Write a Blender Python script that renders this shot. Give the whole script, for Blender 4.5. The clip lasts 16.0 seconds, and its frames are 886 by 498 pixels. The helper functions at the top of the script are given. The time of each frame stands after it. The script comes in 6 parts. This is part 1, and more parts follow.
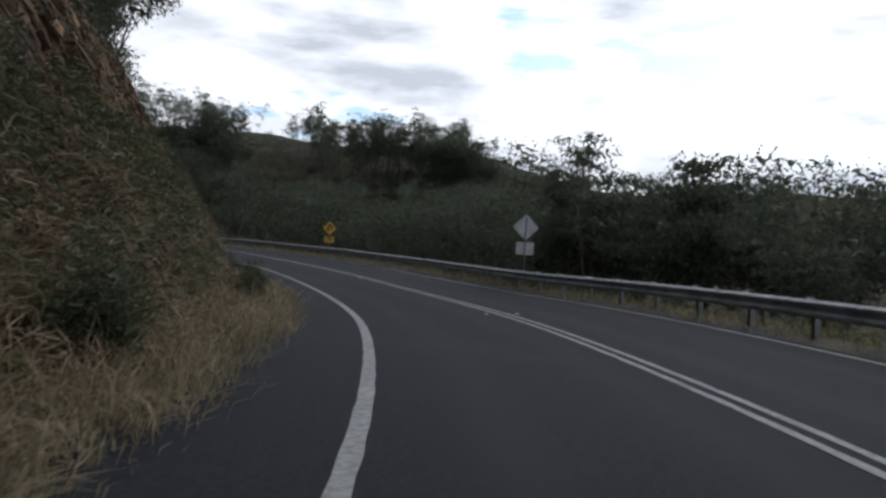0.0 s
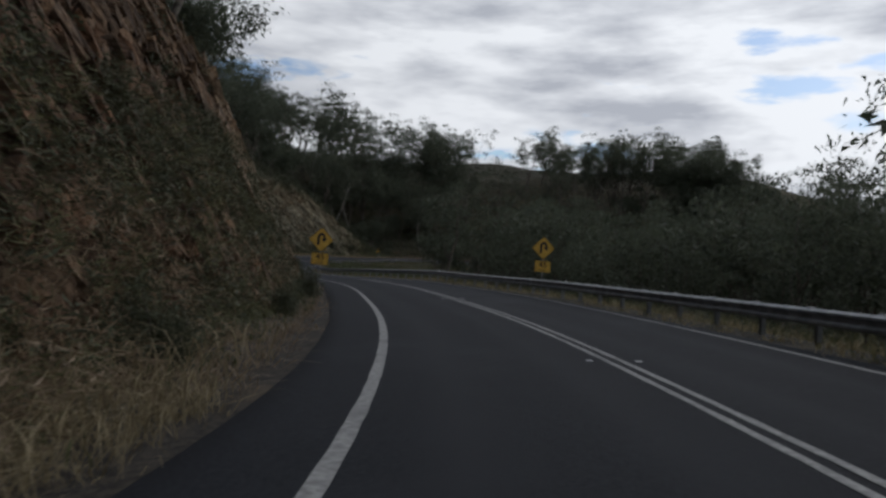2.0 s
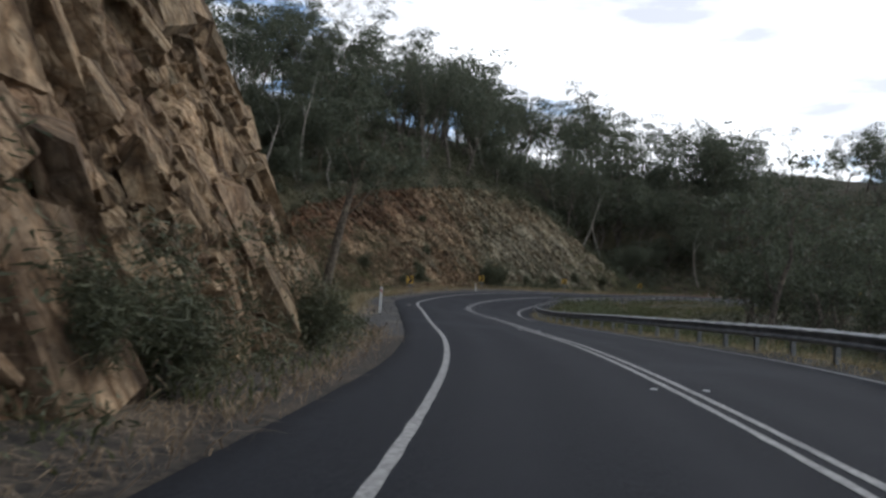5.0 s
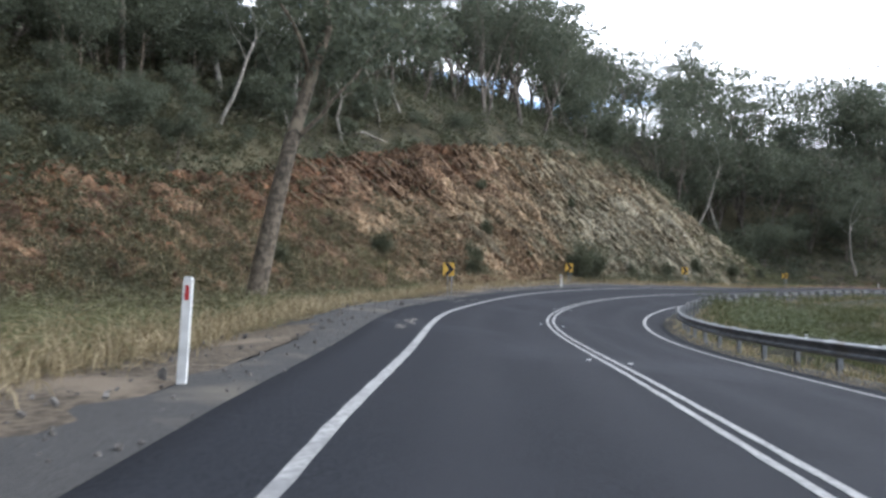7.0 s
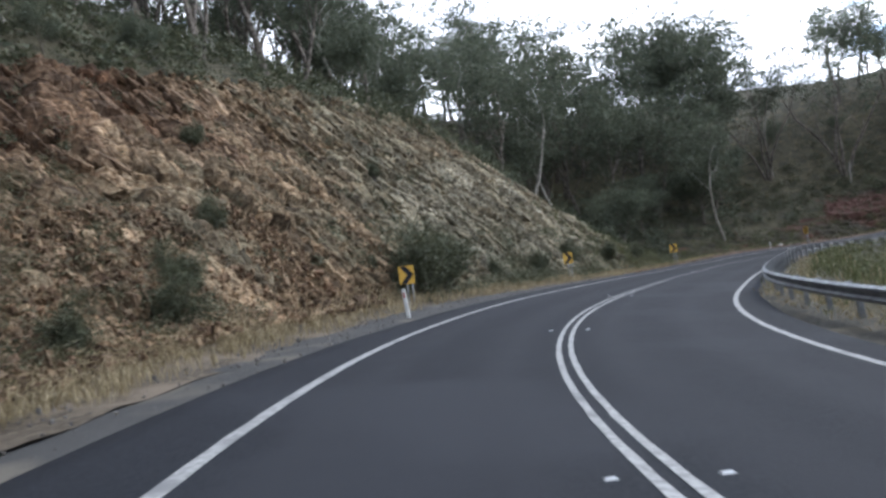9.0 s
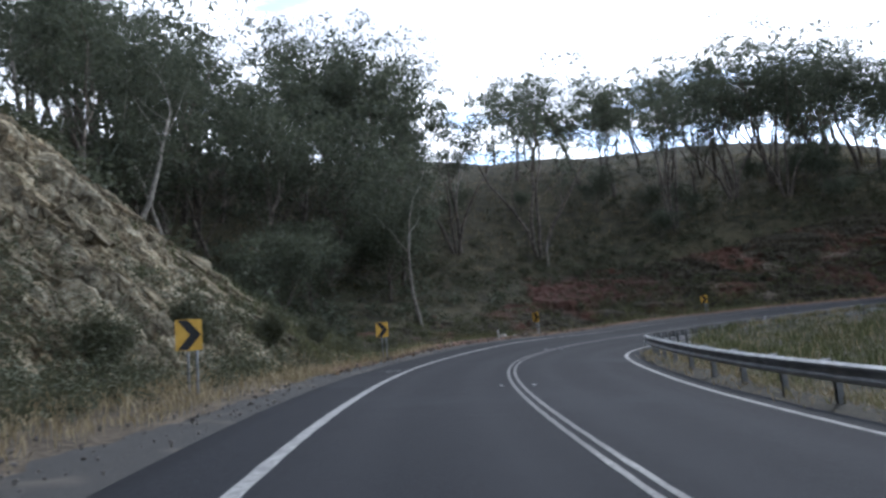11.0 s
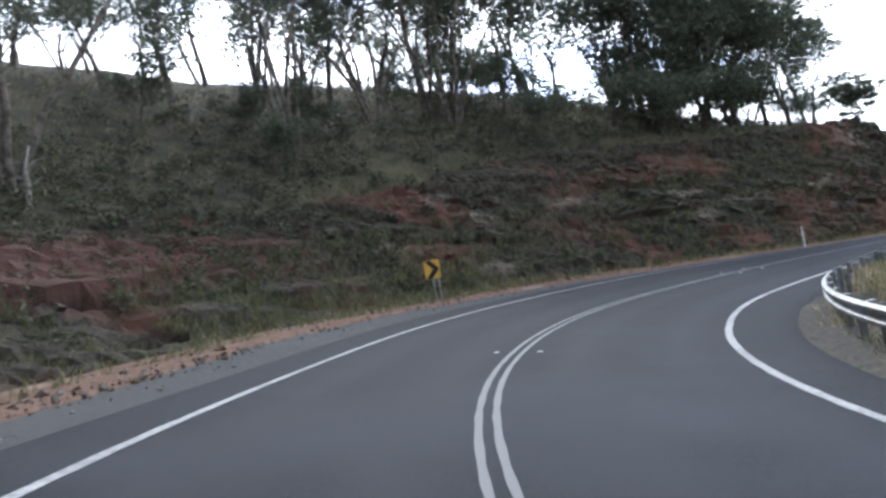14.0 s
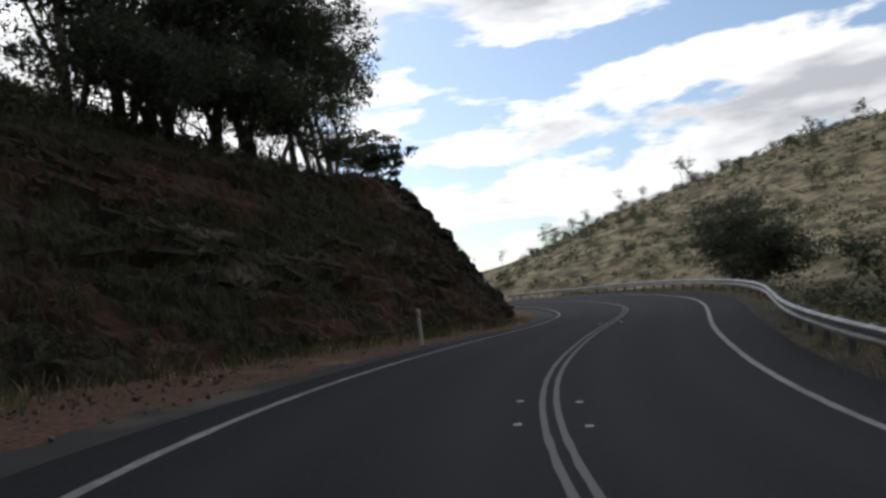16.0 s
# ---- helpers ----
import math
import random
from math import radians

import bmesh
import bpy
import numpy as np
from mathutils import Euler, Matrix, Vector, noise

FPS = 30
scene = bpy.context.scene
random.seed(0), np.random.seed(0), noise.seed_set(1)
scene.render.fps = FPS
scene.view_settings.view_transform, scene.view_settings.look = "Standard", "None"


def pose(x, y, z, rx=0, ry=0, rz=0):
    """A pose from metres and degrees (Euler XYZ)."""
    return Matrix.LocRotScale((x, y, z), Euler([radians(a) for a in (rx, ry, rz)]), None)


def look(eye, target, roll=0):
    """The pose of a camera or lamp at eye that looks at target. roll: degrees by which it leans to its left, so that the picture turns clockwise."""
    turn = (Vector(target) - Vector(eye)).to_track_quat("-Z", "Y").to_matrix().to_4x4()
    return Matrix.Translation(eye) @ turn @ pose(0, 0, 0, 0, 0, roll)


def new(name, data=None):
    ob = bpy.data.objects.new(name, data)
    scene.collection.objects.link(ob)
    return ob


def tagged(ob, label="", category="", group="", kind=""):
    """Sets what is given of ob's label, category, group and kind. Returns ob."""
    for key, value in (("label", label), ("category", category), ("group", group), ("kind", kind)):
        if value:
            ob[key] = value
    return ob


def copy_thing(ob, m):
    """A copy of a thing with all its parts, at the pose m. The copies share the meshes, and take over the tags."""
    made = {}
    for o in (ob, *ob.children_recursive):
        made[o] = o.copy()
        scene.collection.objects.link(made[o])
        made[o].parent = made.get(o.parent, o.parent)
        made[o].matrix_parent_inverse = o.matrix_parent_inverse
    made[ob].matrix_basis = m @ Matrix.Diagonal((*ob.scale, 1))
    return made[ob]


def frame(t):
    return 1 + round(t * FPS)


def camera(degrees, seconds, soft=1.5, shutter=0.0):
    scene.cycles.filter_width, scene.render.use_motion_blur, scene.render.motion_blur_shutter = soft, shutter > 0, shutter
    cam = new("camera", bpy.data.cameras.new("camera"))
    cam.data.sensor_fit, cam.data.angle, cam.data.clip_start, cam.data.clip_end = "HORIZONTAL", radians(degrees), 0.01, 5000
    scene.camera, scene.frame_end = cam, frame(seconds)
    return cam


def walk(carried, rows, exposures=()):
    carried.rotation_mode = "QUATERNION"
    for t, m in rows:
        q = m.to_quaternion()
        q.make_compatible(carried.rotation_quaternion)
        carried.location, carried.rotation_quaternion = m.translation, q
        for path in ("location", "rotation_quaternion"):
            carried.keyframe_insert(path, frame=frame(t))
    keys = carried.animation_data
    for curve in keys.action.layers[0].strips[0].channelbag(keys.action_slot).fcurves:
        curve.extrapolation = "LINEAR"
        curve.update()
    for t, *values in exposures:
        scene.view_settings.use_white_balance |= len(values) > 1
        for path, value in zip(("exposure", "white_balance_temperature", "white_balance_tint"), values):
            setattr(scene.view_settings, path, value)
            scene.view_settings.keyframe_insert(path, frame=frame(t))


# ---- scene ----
cam = camera(59.06, 16.0, soft=2.8, shutter=0.12)
PATH = [
    (0, 0.009, -0.000, 0.027, 0.92, -0.13, 2.49),
    (0.5, 0.193, 5.436, -0.044, 6.27, 0.97, 1.69),
    (1, -0.292, 10.865, -0.118, 10.88, 2.40, 2.27),
    (1.5, -1.237, 16.325, -0.244, 14.83, 3.31, 2.70),
    (2, -2.488, 21.941, -0.340, 18.25, 1.92, 2.43),
    (2.5, -4.139, 27.694, -0.332, 22.24, 0.51, 2.39),
    (3, -6.157, 33.447, -0.302, 25.89, 0.82, 3.02),
    (3.5, -8.461, 39.192, -0.214, 29.66, 1.59, 3.45),
    (4, -11.204, 45.064, -0.095, 32.86, 2.90, 3.57),
    (4.5, -14.152, 50.774, 0.008, 34.91, 3.77, 3.33),
    (5, -17.259, 56.301, 0.127, 37.12, 3.82, 3.04),
    (5.2, -18.574, 58.478, 0.165, 37.57, 3.66, 3.11),
    (5.7, -21.986, 63.790, 0.249, 39.14, 3.19, 3.33),
    (6.25, -26.009, 69.534, 0.344, 41.29, 2.86, 3.25),
    (6.8, -30.430, 75.356, 0.463, 42.80, 3.06, 2.46),
    (7.3, -34.897, 80.874, 0.611, 42.67, 4.01, 0.83),
    (7.5, -36.821, 83.175, 0.679, 42.03, 4.58, -0.11),
    (8, -41.853, 89.172, 0.817, 38.15, 5.54, -2.74),
    (8.5, -46.686, 95.345, 1.027, 31.09, 5.90, -5.69),
    (9, -50.792, 101.704, 1.212, 26.42, 4.85, -8.38),
    (9.5, -54.113, 108.133, 1.450, 22.44, 4.77, -9.09),
    (10, -56.509, 114.661, 1.837, 14.37, 6.66, -8.28),
    (10.2, -57.233, 117.301, 1.998, 10.48, 7.43, -7.86),
    (10.7, -58.559, 123.988, 2.341, 2.48, 7.90, -6.85),
    (11.25, -59.273, 131.477, 2.634, -3.62, 6.72, -5.90),
    (11.8, -59.259, 139.087, 2.860, -7.83, 4.93, -5.28),
    (12.3, -58.660, 146.096, 3.027, -10.82, 3.84, -5.17),
    (12.5, -58.271, 148.916, 3.086, -12.06, 3.69, -5.32),
    (13, -56.875, 155.802, 3.213, -17.12, 3.26, -6.70),
    (13.5, -54.917, 162.085, 3.363, -24.47, 2.95, -8.19),
    (14, -52.495, 167.566, 3.473, -34.90, 3.25, -9.42),
    (14.5, -49.282, 172.527, 3.544, -46.94, 2.81, -10.06),
    (15, -45.294, 177.116, 3.608, -58.07, 2.34, -9.80),
    (15.5, -40.884, 180.871, 3.728, -67.61, 3.21, -8.35),
    (16, -36.128, 183.859, 3.851, -76.00, 4.20, -6.85),
]
walk(cam, [(t, pose(x, y, z, 0, 0, yaw) @ pose(0, 0, 0, 90 + pitch, 0, 0) @ pose(0, 0, 0, 0, 0, roll)) for t, x, y, z, yaw, pitch, roll in PATH],
     [(t, e, k, 10) for t, e, k in ((0, -0.32, 6050), (0.5, -0.1, 6050), (1.4, -0.1, 6050), (2, -0.85, 6150), (2.5, -0.5, 6120), (3, -0.4, 6100), (4, -0.1, 6080), (5, 0.15, 6100), (7.5, 1.6, 5830), (8.5, 1.6, 5800), (9, 1.25, 5750), (9.5, 1.55, 5700), (10.2, 0.85, 5680), (12.5, 0.85, 5500), (13, 1.5, 5570), (13.5, 1.65, 5650), (14, 1.68, 5700), (14.5, 0.9, 5900), (15, 0.35, 6100), (15.5, 0.1, 6300), (16, -0.4, 6400))])

# Centre line of the road: a control place every 6 m along it.
ROAD_X = [1.42, 2.35, 2.83, 2.86, 2.39, 1.52, 0.2, -1.48, -3.49, -5.77, -8.28, -10.96, -13.74, -16.7, -19.91, -23.31, -26.93, -30.77, -34.66, -38.54, -42.49, -46.3, -49.72, -52.6, -54.82, -56.32, -57.1, -57.42, -57.57, -57.53, -57.22, -56.35, -54.74, -52.43, -49.45, -45.67, -41.05, -35.72, -29.96, -24.02, -18.03, -12.03, -6.04, -0.04, 5.95, 11.88, 17.71, 23.43, 29.02, 34.47, 39.78, 44.92, 49.87]
ROAD_Y = [-13.88, -7.95, -1.97, 4.02, 10, 15.94, 21.79, 27.55, 33.2, 38.75, 44.2, 49.57, 54.89, 60.1, 65.17, 70.12, 74.9, 79.51, 84.08, 88.66, 93.18, 97.81, 102.74, 108, 113.56, 119.37, 125.32, 131.31, 137.3, 143.3, 149.3, 155.23, 161, 166.54, 171.74, 176.39, 180.19, 182.94, 184.6, 185.4, 185.55, 185.4, 185.03, 184.84, 185.11, 186.02, 187.41, 189.23, 191.41, 193.9, 196.71, 199.8, 203.19]
ROAD_Z = [-1.034, -1.108, -1.183, -1.255, -1.335, -1.414, -1.495, -1.533, -1.488, -1.399, -1.314, -1.231, -1.135, -1.034, -0.949, -0.875, -0.799, -0.74, -0.642, -0.568, -0.479, -0.343, -0.156, 0.104, 0.413, 0.708, 0.967, 1.171, 1.367, 1.537, 1.734, 1.907, 2.031, 2.135, 2.198, 2.273, 2.396, 2.47, 2.508, 2.548, 2.564, 2.578, 2.618, 2.678, 2.763, 2.869, 2.996, 3.112, 3.217, 3.316, 3.412, 3.499, 3.584]
ROAD_FALL = [-0.004, -0.004, -0.006, -0.007, -0.011, -0.02, -0.023, -0.018, -0.018, -0.018, -0.022, -0.028, -0.024, -0.018, -0.021, -0.028, -0.011, 0.006, 0.032, 0.054, 0.076, 0.087, 0.087, 0.093, 0.102, 0.107, 0.115, 0.113, 0.105, 0.094, 0.077, 0.076, 0.099, 0.127, 0.129, 0.119, 0.13, 0.134, 0.131, 0.102, 0.075, 0.047, 0.018, -0.004, -0.016, -0.024, -0.025, -0.025, -0.022, -0.012, -0.012, -0.007, -0.005]
RAIL_OUT = [4.16, 4.14, 4.1, 4.18, 4.34, 4.2, 4.11, 4.07, 4.27, 4.46, 4.59, 4.75, 5.14, 4.48, 4.4, 4.34, 4.39, 4.7, 5.31, 5.05, 4.89, 5.33, 5.17, 5.1, 5.03, 4.98, 4.94]
LEFT_OUT = [3.39, 3.4, 3.41, 3.4, 3.38, 3.38, 3.3, 3.33, 3.36, 3.44, 3.37, 3.25, 3.25, 3.27, 3.22, 3.15, 3.23, 3.2, 3.15, 3.28, 3.29, 3.29, 3.29, 3.33, 3.36, 3.36, 3.37]
RIGHT_OUT = [3.49, 3.49, 3.51, 3.5, 3.48, 3.54, 3.6, 3.63, 3.63, 3.58, 3.53, 3.52, 3.58, 3.55, 3.53, 3.61, 3.57, 3.36, 3.45, 3.28, 3.31, 3.27, 3.31, 3.34, 3.35, 3.36, 3.36]


# ---- world, sun ----
SUN_TURN, SUN_HIGH = 38.0, 44.0      # degrees from +y towards +x, and above the horizon


def build_world():
    w = bpy.data.worlds.new("sky")
    scene.world = w
    w.use_nodes = True
    nt = w.node_tree
    nd, ln = nt.nodes, nt.links
    nd.clear()

    def math_node(op, *ins):
        n = nd.new("ShaderNodeMath")
        n.operation = op
        for k, v in enumerate(ins):
            if isinstance(v, (int, float)):
                n.inputs[k].default_value = v
            else:
                ln.new(v, n.inputs[k])
        return n.outputs["Value"]

    def ramp(fac, p0, p1, c0=(0, 0, 0, 1), c1=(1, 1, 1, 1)):
        n = nd.new("ShaderNodeValToRGB")
        n.color_ramp.elements[0].position, n.color_ramp.elements[1].position = p0, p1
        n.color_ramp.elements[0].color, n.color_ramp.elements[1].color = c0, c1
        ln.new(fac, n.inputs["Fac"])
        return n.outputs["Color"]

    out, bg = nd.new("ShaderNodeOutputWorld"), nd.new("ShaderNodeBackground")
    sky = nd.new("ShaderNodeTexSky")
    sky.sky_type, sky.sun_disc = "NISHITA", False
    sky.sun_elevation, sky.sun_rotation = radians(SUN_HIGH), radians(SUN_TURN)
    sky.air_density, sky.dust_density = 1.0, 1.2
    co, way, sep = nd.new("ShaderNodeTexCoord"), nd.new("ShaderNodeVectorMath"), nd.new("ShaderNodeSeparateXYZ")
    way.operation = "NORMALIZE"
    ln.new(co.outputs["Generated"], way.inputs[0])
    ln.new(way.outputs["Vector"], sep.inputs["Vector"])
    # The cloud layer lies flat overhead, so that clouds crowd together towards the horizon.
    low = math_node("ADD", math_node("MAXIMUM", sep.outputs["Z"], 0.0), 0.75)
    flat = nd.new("ShaderNodeCombineXYZ")
    ln.new(math_node("DIVIDE", sep.outputs["X"], low), flat.inputs["X"])
    ln.new(math_node("DIVIDE", sep.outputs["Y"], low), flat.inputs["Y"])
    ln.new(math_node("MULTIPLY", sep.outputs["Z"], 3.6), flat.inputs["Z"])

    def cloud(scale, detail, shift, rough=0.56):
        n, mp = nd.new("ShaderNodeTexNoise"), nd.new("ShaderNodeMapping")
        mp.inputs["Location"].default_value = shift
        ln.new(flat.outputs["Vector"], mp.inputs["Vector"])
        n.inputs["Scale"].default_value, n.inputs["Detail"].default_value, n.inputs["Roughness"].default_value = scale, detail, rough
        ln.new(mp.outputs["Vector"], n.inputs["Vector"])
        return n.outputs["Fac"]

    # Heaped clouds: broad banks broken into puffs, white where thin and grey under their thick middles.
    heap = math_node("ADD", math_node("MULTIPLY", cloud(1.5, 4, (5.2, 1.4, 0)), 0.5), math_node("MULTIPLY", cloud(4.2, 14, (1.3, 4.6, 0.5)), 0.5))
    cover = ramp(heap, 0.455, 0.485)
    thick = math_node("ADD", math_node("MULTIPLY", heap, 0.5), math_node("MULTIPLY", cloud(4.2, 8, (1.3, 4.6, 0.75)), 0.5))
    shade = ramp(thick, 0.488, 0.60, (16, 16, 16, 1), (8.2, 8.4, 9.0, 1))
    mix = nd.new("ShaderNodeMix")
    mix.data_type = "RGBA"
    ln.new(cover, mix.inputs["Factor"])
    haze = nd.new("ShaderNodeVectorMath")
    haze.operation = "SCALE"
    haze.inputs["Scale"].default_value = 2.0
    ln.new(sky.outputs["Color"], haze.inputs[0])
    ln.new(haze.outputs["Vector"], mix.inputs["A"])
    ln.new(shade, mix.inputs["B"])
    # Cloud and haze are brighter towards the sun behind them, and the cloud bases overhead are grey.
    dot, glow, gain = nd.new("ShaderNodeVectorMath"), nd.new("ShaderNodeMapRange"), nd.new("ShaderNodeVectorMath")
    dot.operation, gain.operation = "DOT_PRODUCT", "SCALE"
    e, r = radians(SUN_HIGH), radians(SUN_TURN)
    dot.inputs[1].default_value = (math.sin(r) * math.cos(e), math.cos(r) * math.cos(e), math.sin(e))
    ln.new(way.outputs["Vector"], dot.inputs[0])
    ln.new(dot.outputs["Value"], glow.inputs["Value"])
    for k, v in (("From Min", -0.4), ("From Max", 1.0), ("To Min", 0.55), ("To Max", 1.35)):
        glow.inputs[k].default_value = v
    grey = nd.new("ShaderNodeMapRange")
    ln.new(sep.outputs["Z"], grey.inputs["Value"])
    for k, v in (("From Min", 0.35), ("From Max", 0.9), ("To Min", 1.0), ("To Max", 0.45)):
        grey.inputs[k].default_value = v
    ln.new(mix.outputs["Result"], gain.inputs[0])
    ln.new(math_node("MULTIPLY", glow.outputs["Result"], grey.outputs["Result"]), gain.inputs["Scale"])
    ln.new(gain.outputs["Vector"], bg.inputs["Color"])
    bg.inputs["Strength"].default_value = 0.085
    ln.new(bg.outputs["Background"], out.inputs["Surface"])


build_world()
sun_data = bpy.data.lights.new("sun", "SUN")
sun_data.energy, sun_data.angle, sun_data.color = 1.0, radians(10.0), (1.0, 0.95, 0.87)
sun = new("sun", sun_data)
sun_way = Vector((math.sin(radians(SUN_TURN)) * math.cos(radians(SUN_HIGH)), math.cos(radians(SUN_TURN)) * math.cos(radians(SUN_HIGH)), math.sin(radians(SUN_HIGH))))
sun.matrix_world = look(sun_way * 300, (0, 0, 0))


# ---- materials ----
def material(name, dark, light, scale=3.0, rough=0.85, bump=0.3, bump_scale=40.0, third=None, third_scale=0.25, third_at=0.52, metal=0.0, bump_depth=0.02, spread=0.12, spec=0.3):
    """A surface of two mingled colours, a third in larger patches, and fine relief."""
    m = bpy.data.materials.new(name)
    m.use_nodes = True
    nd, ln = m.node_tree.nodes, m.node_tree.links
    bs = nd["Principled BSDF"]
    co = nd.new("ShaderNodeTexCoord")
    n1 = nd.new("ShaderNodeTexNoise")
    n1.inputs["Scale"].default_value, n1.inputs["Detail"].default_value = scale, 6
    ln.new(co.outputs["Object"], n1.inputs["Vector"])
    r1 = nd.new("ShaderNodeValToRGB")
    r1.color_ramp.elements[0].position, r1.color_ramp.elements[1].position = 0.5 - spread, 0.5 + spread
    r1.color_ramp.elements[0].color, r1.color_ramp.elements[1].color = (*dark, 1), (*light, 1)
    ln.new(n1.outputs["Fac"], r1.inputs["Fac"])
    colour = r1.outputs["Color"]
    if third:
        n2 = nd.new("ShaderNodeTexNoise")
        n2.inputs["Scale"].default_value, n2.inputs["Detail"].default_value = third_scale, 5
        ln.new(co.outputs["Object"], n2.inputs["Vector"])
        r2 = nd.new("ShaderNodeValToRGB")
        r2.color_ramp.elements[0].position, r2.color_ramp.elements[1].position = third_at, third_at + 0.12
        ln.new(n2.outputs["Fac"], r2.inputs["Fac"])
        mx = nd.new("ShaderNodeMix")
        mx.data_type = "RGBA"
        ln.new(r2.outputs["Color"], mx.inputs["Factor"])
        ln.new(colour, mx.inputs["A"])
        mx.inputs["B"].default_value = (*third, 1)
        colour = mx.outputs["Result"]
    ln.new(colour, bs.inputs["Base Color"])
    bs.inputs["Roughness"].default_value, bs.inputs["Metallic"].default_value = rough, metal
    bs.inputs["Specular IOR Level"].default_value = spec
    if bump:
        n3, bp = nd.new("ShaderNodeTexNoise"), nd.new("ShaderNodeBump")
        n3.inputs["Scale"].default_value, n3.inputs["Detail"].default_value = bump_scale, 4
        ln.new(co.outputs["Object"], n3.inputs["Vector"])
        bp.inputs["Strength"].default_value, bp.inputs["Distance"].default_value = bump, bump_depth
        ln.new(n3.outputs["Fac"], bp.inputs["Height"])
        ln.new(bp.outputs["Normal"], bs.inputs["Normal"])
    return m


def leaf_material(name, dark, light, glow=0.25):
    """Leaves or blades: colour varies from piece to piece, and some light comes through."""
    m = bpy.data.materials.new(name)
    m.use_nodes = True
    nd, ln = m.node_tree.nodes, m.node_tree.links
    bs = nd["Principled BSDF"]
    geo, ramp = nd.new("ShaderNodeNewGeometry"), nd.new("ShaderNodeValToRGB")
    ramp.color_ramp.elements[0].color, ramp.color_ramp.elements[1].color = (*dark, 1), (*light, 1)
    ln.new(geo.outputs["Random Per Island"], ramp.inputs["Fac"])
    ln.new(ramp.outputs["Color"], bs.inputs["Base Color"])
    bs.inputs["Roughness"].default_value = 0.6
    bs.inputs["Specular IOR Level"].default_value = 0.25
    tr, mix, out = nd.new("ShaderNodeBsdfTranslucent"), nd.new("ShaderNodeMixShader"), nd["Material Output"]
    ln.new(ramp.outputs["Color"], tr.inputs["Color"])
    mix.inputs["Fac"].default_value = glow
    ln.new(bs.outputs["BSDF"], mix.inputs[1])
    ln.new(tr.outputs["BSDF"], mix.inputs[2])
    ln.new(mix.outputs["Shader"], out.inputs["Surface"])
    return m


def hill_material(name, dark, light, *rest, **more):
    """Hill grass: greener or drier as the mesh's own dryness says."""
    m = material(name, dark, light, *rest, **more)
    nd, ln = m.node_tree.nodes, m.node_tree.links
    bs = nd["Principled BSDF"]
    old = bs.inputs["Base Color"].links[0].from_socket
    at_, mx, n = nd.new("ShaderNodeAttribute"), nd.new("ShaderNodeMix"), nd.new("ShaderNodeTexNoise")
    at_.attribute_name, mx.data_type = "dryness", "RGBA"
    co = nd.new("ShaderNodeTexCoord")
    n.inputs["Scale"].default_value, n.inputs["Detail"].default_value = 0.22, 15
    n.inputs["Roughness"].default_value = 0.7
    ln.new(co.outputs["Object"], n.inputs["Vector"])
    ramp = nd.new("ShaderNodeValToRGB")
    ramp.color_ramp.elements[0].position, ramp.color_ramp.elements[1].position = 0.42, 0.6
    ramp.color_ramp.elements[0].color, ramp.color_ramp.elements[1].color = (0.105, 0.09, 0.056, 1), (0.37, 0.32, 0.205, 1)
    ln.new(n.outputs["Fac"], ramp.inputs["Fac"])
    ln.new(at_.outputs["Fac"], mx.inputs["Factor"])
    ln.new(old, mx.inputs["A"])
    ln.new(ramp.outputs["Color"], mx.inputs["B"])
    ln.new(mx.outputs["Result"], bs.inputs["Base Color"])
    return m


ASPHALT = material("asphalt", (0.0108, 0.0121, 0.0158), (0.0212, 0.0232, 0.029), 26, 0.84, 0.5, 180, (0.0265, 0.0285, 0.0345), 0.16, 0.56, bump_depth=0.006, spec=0.14)
PAINT = material("road_paint", (0.19, 0.19, 0.19), (0.33, 0.33, 0.325), 14, 0.7, 0.4, 160, (0.16, 0.16, 0.163), 1.1, 0.58, bump_depth=0.004)
GRAVEL = material("gravel", (0.028, 0.028, 0.029), (0.084, 0.082, 0.079), 60, 0.95, 0.9, 120, (0.12, 0.108, 0.09), 0.5, 0.57, bump_depth=0.015, spread=0.2)
DARK_EARTH = material("dark_earth", (0.022, 0.02, 0.018), (0.062, 0.052, 0.041), 9, 0.95, 0.9, 45, (0.095, 0.074, 0.052), 0.7, 0.56, bump_depth=0.03)
RED_EARTH = material("red_earth", (0.078, 0.045, 0.031), (0.185, 0.106, 0.07), 14, 0.95, 1.0, 45, (0.205, 0.14, 0.1), 0.6, 0.58, bump_depth=0.03)
DRY_EARTH = material("dry_earth", (0.055, 0.045, 0.033), (0.135, 0.108, 0.078), 8, 0.95, 0.9, 40, (0.18, 0.145, 0.108), 0.5, 0.54, bump_depth=0.04)
VERGE_EARTH = material("verge_earth", (0.028, 0.027, 0.023), (0.075, 0.068, 0.052), 11, 0.95, 0.9, 45, (0.105, 0.09, 0.064), 0.6, 0.57, bump_depth=0.03)
HILL_GRASS = hill_material("hill_grass", (0.026, 0.025, 0.014), (0.066, 0.058, 0.033), 0.9, 0.95, 0.8, 9, (0.092, 0.08, 0.045), 0.05, 0.54, bump_depth=0.2)
BARK = material("bark", (0.05, 0.042, 0.035), (0.17, 0.145, 0.12), 5, 0.9, 0.8, 22, (0.22, 0.18, 0.14), 1.2, 0.55, bump_depth=0.04)
TAN_BARK = material("tan_bark", (0.06, 0.05, 0.038), (0.18, 0.145, 0.108), 6, 0.9, 0.9, 22, (0.22, 0.18, 0.13), 1.4, 0.56, bump_depth=0.04)
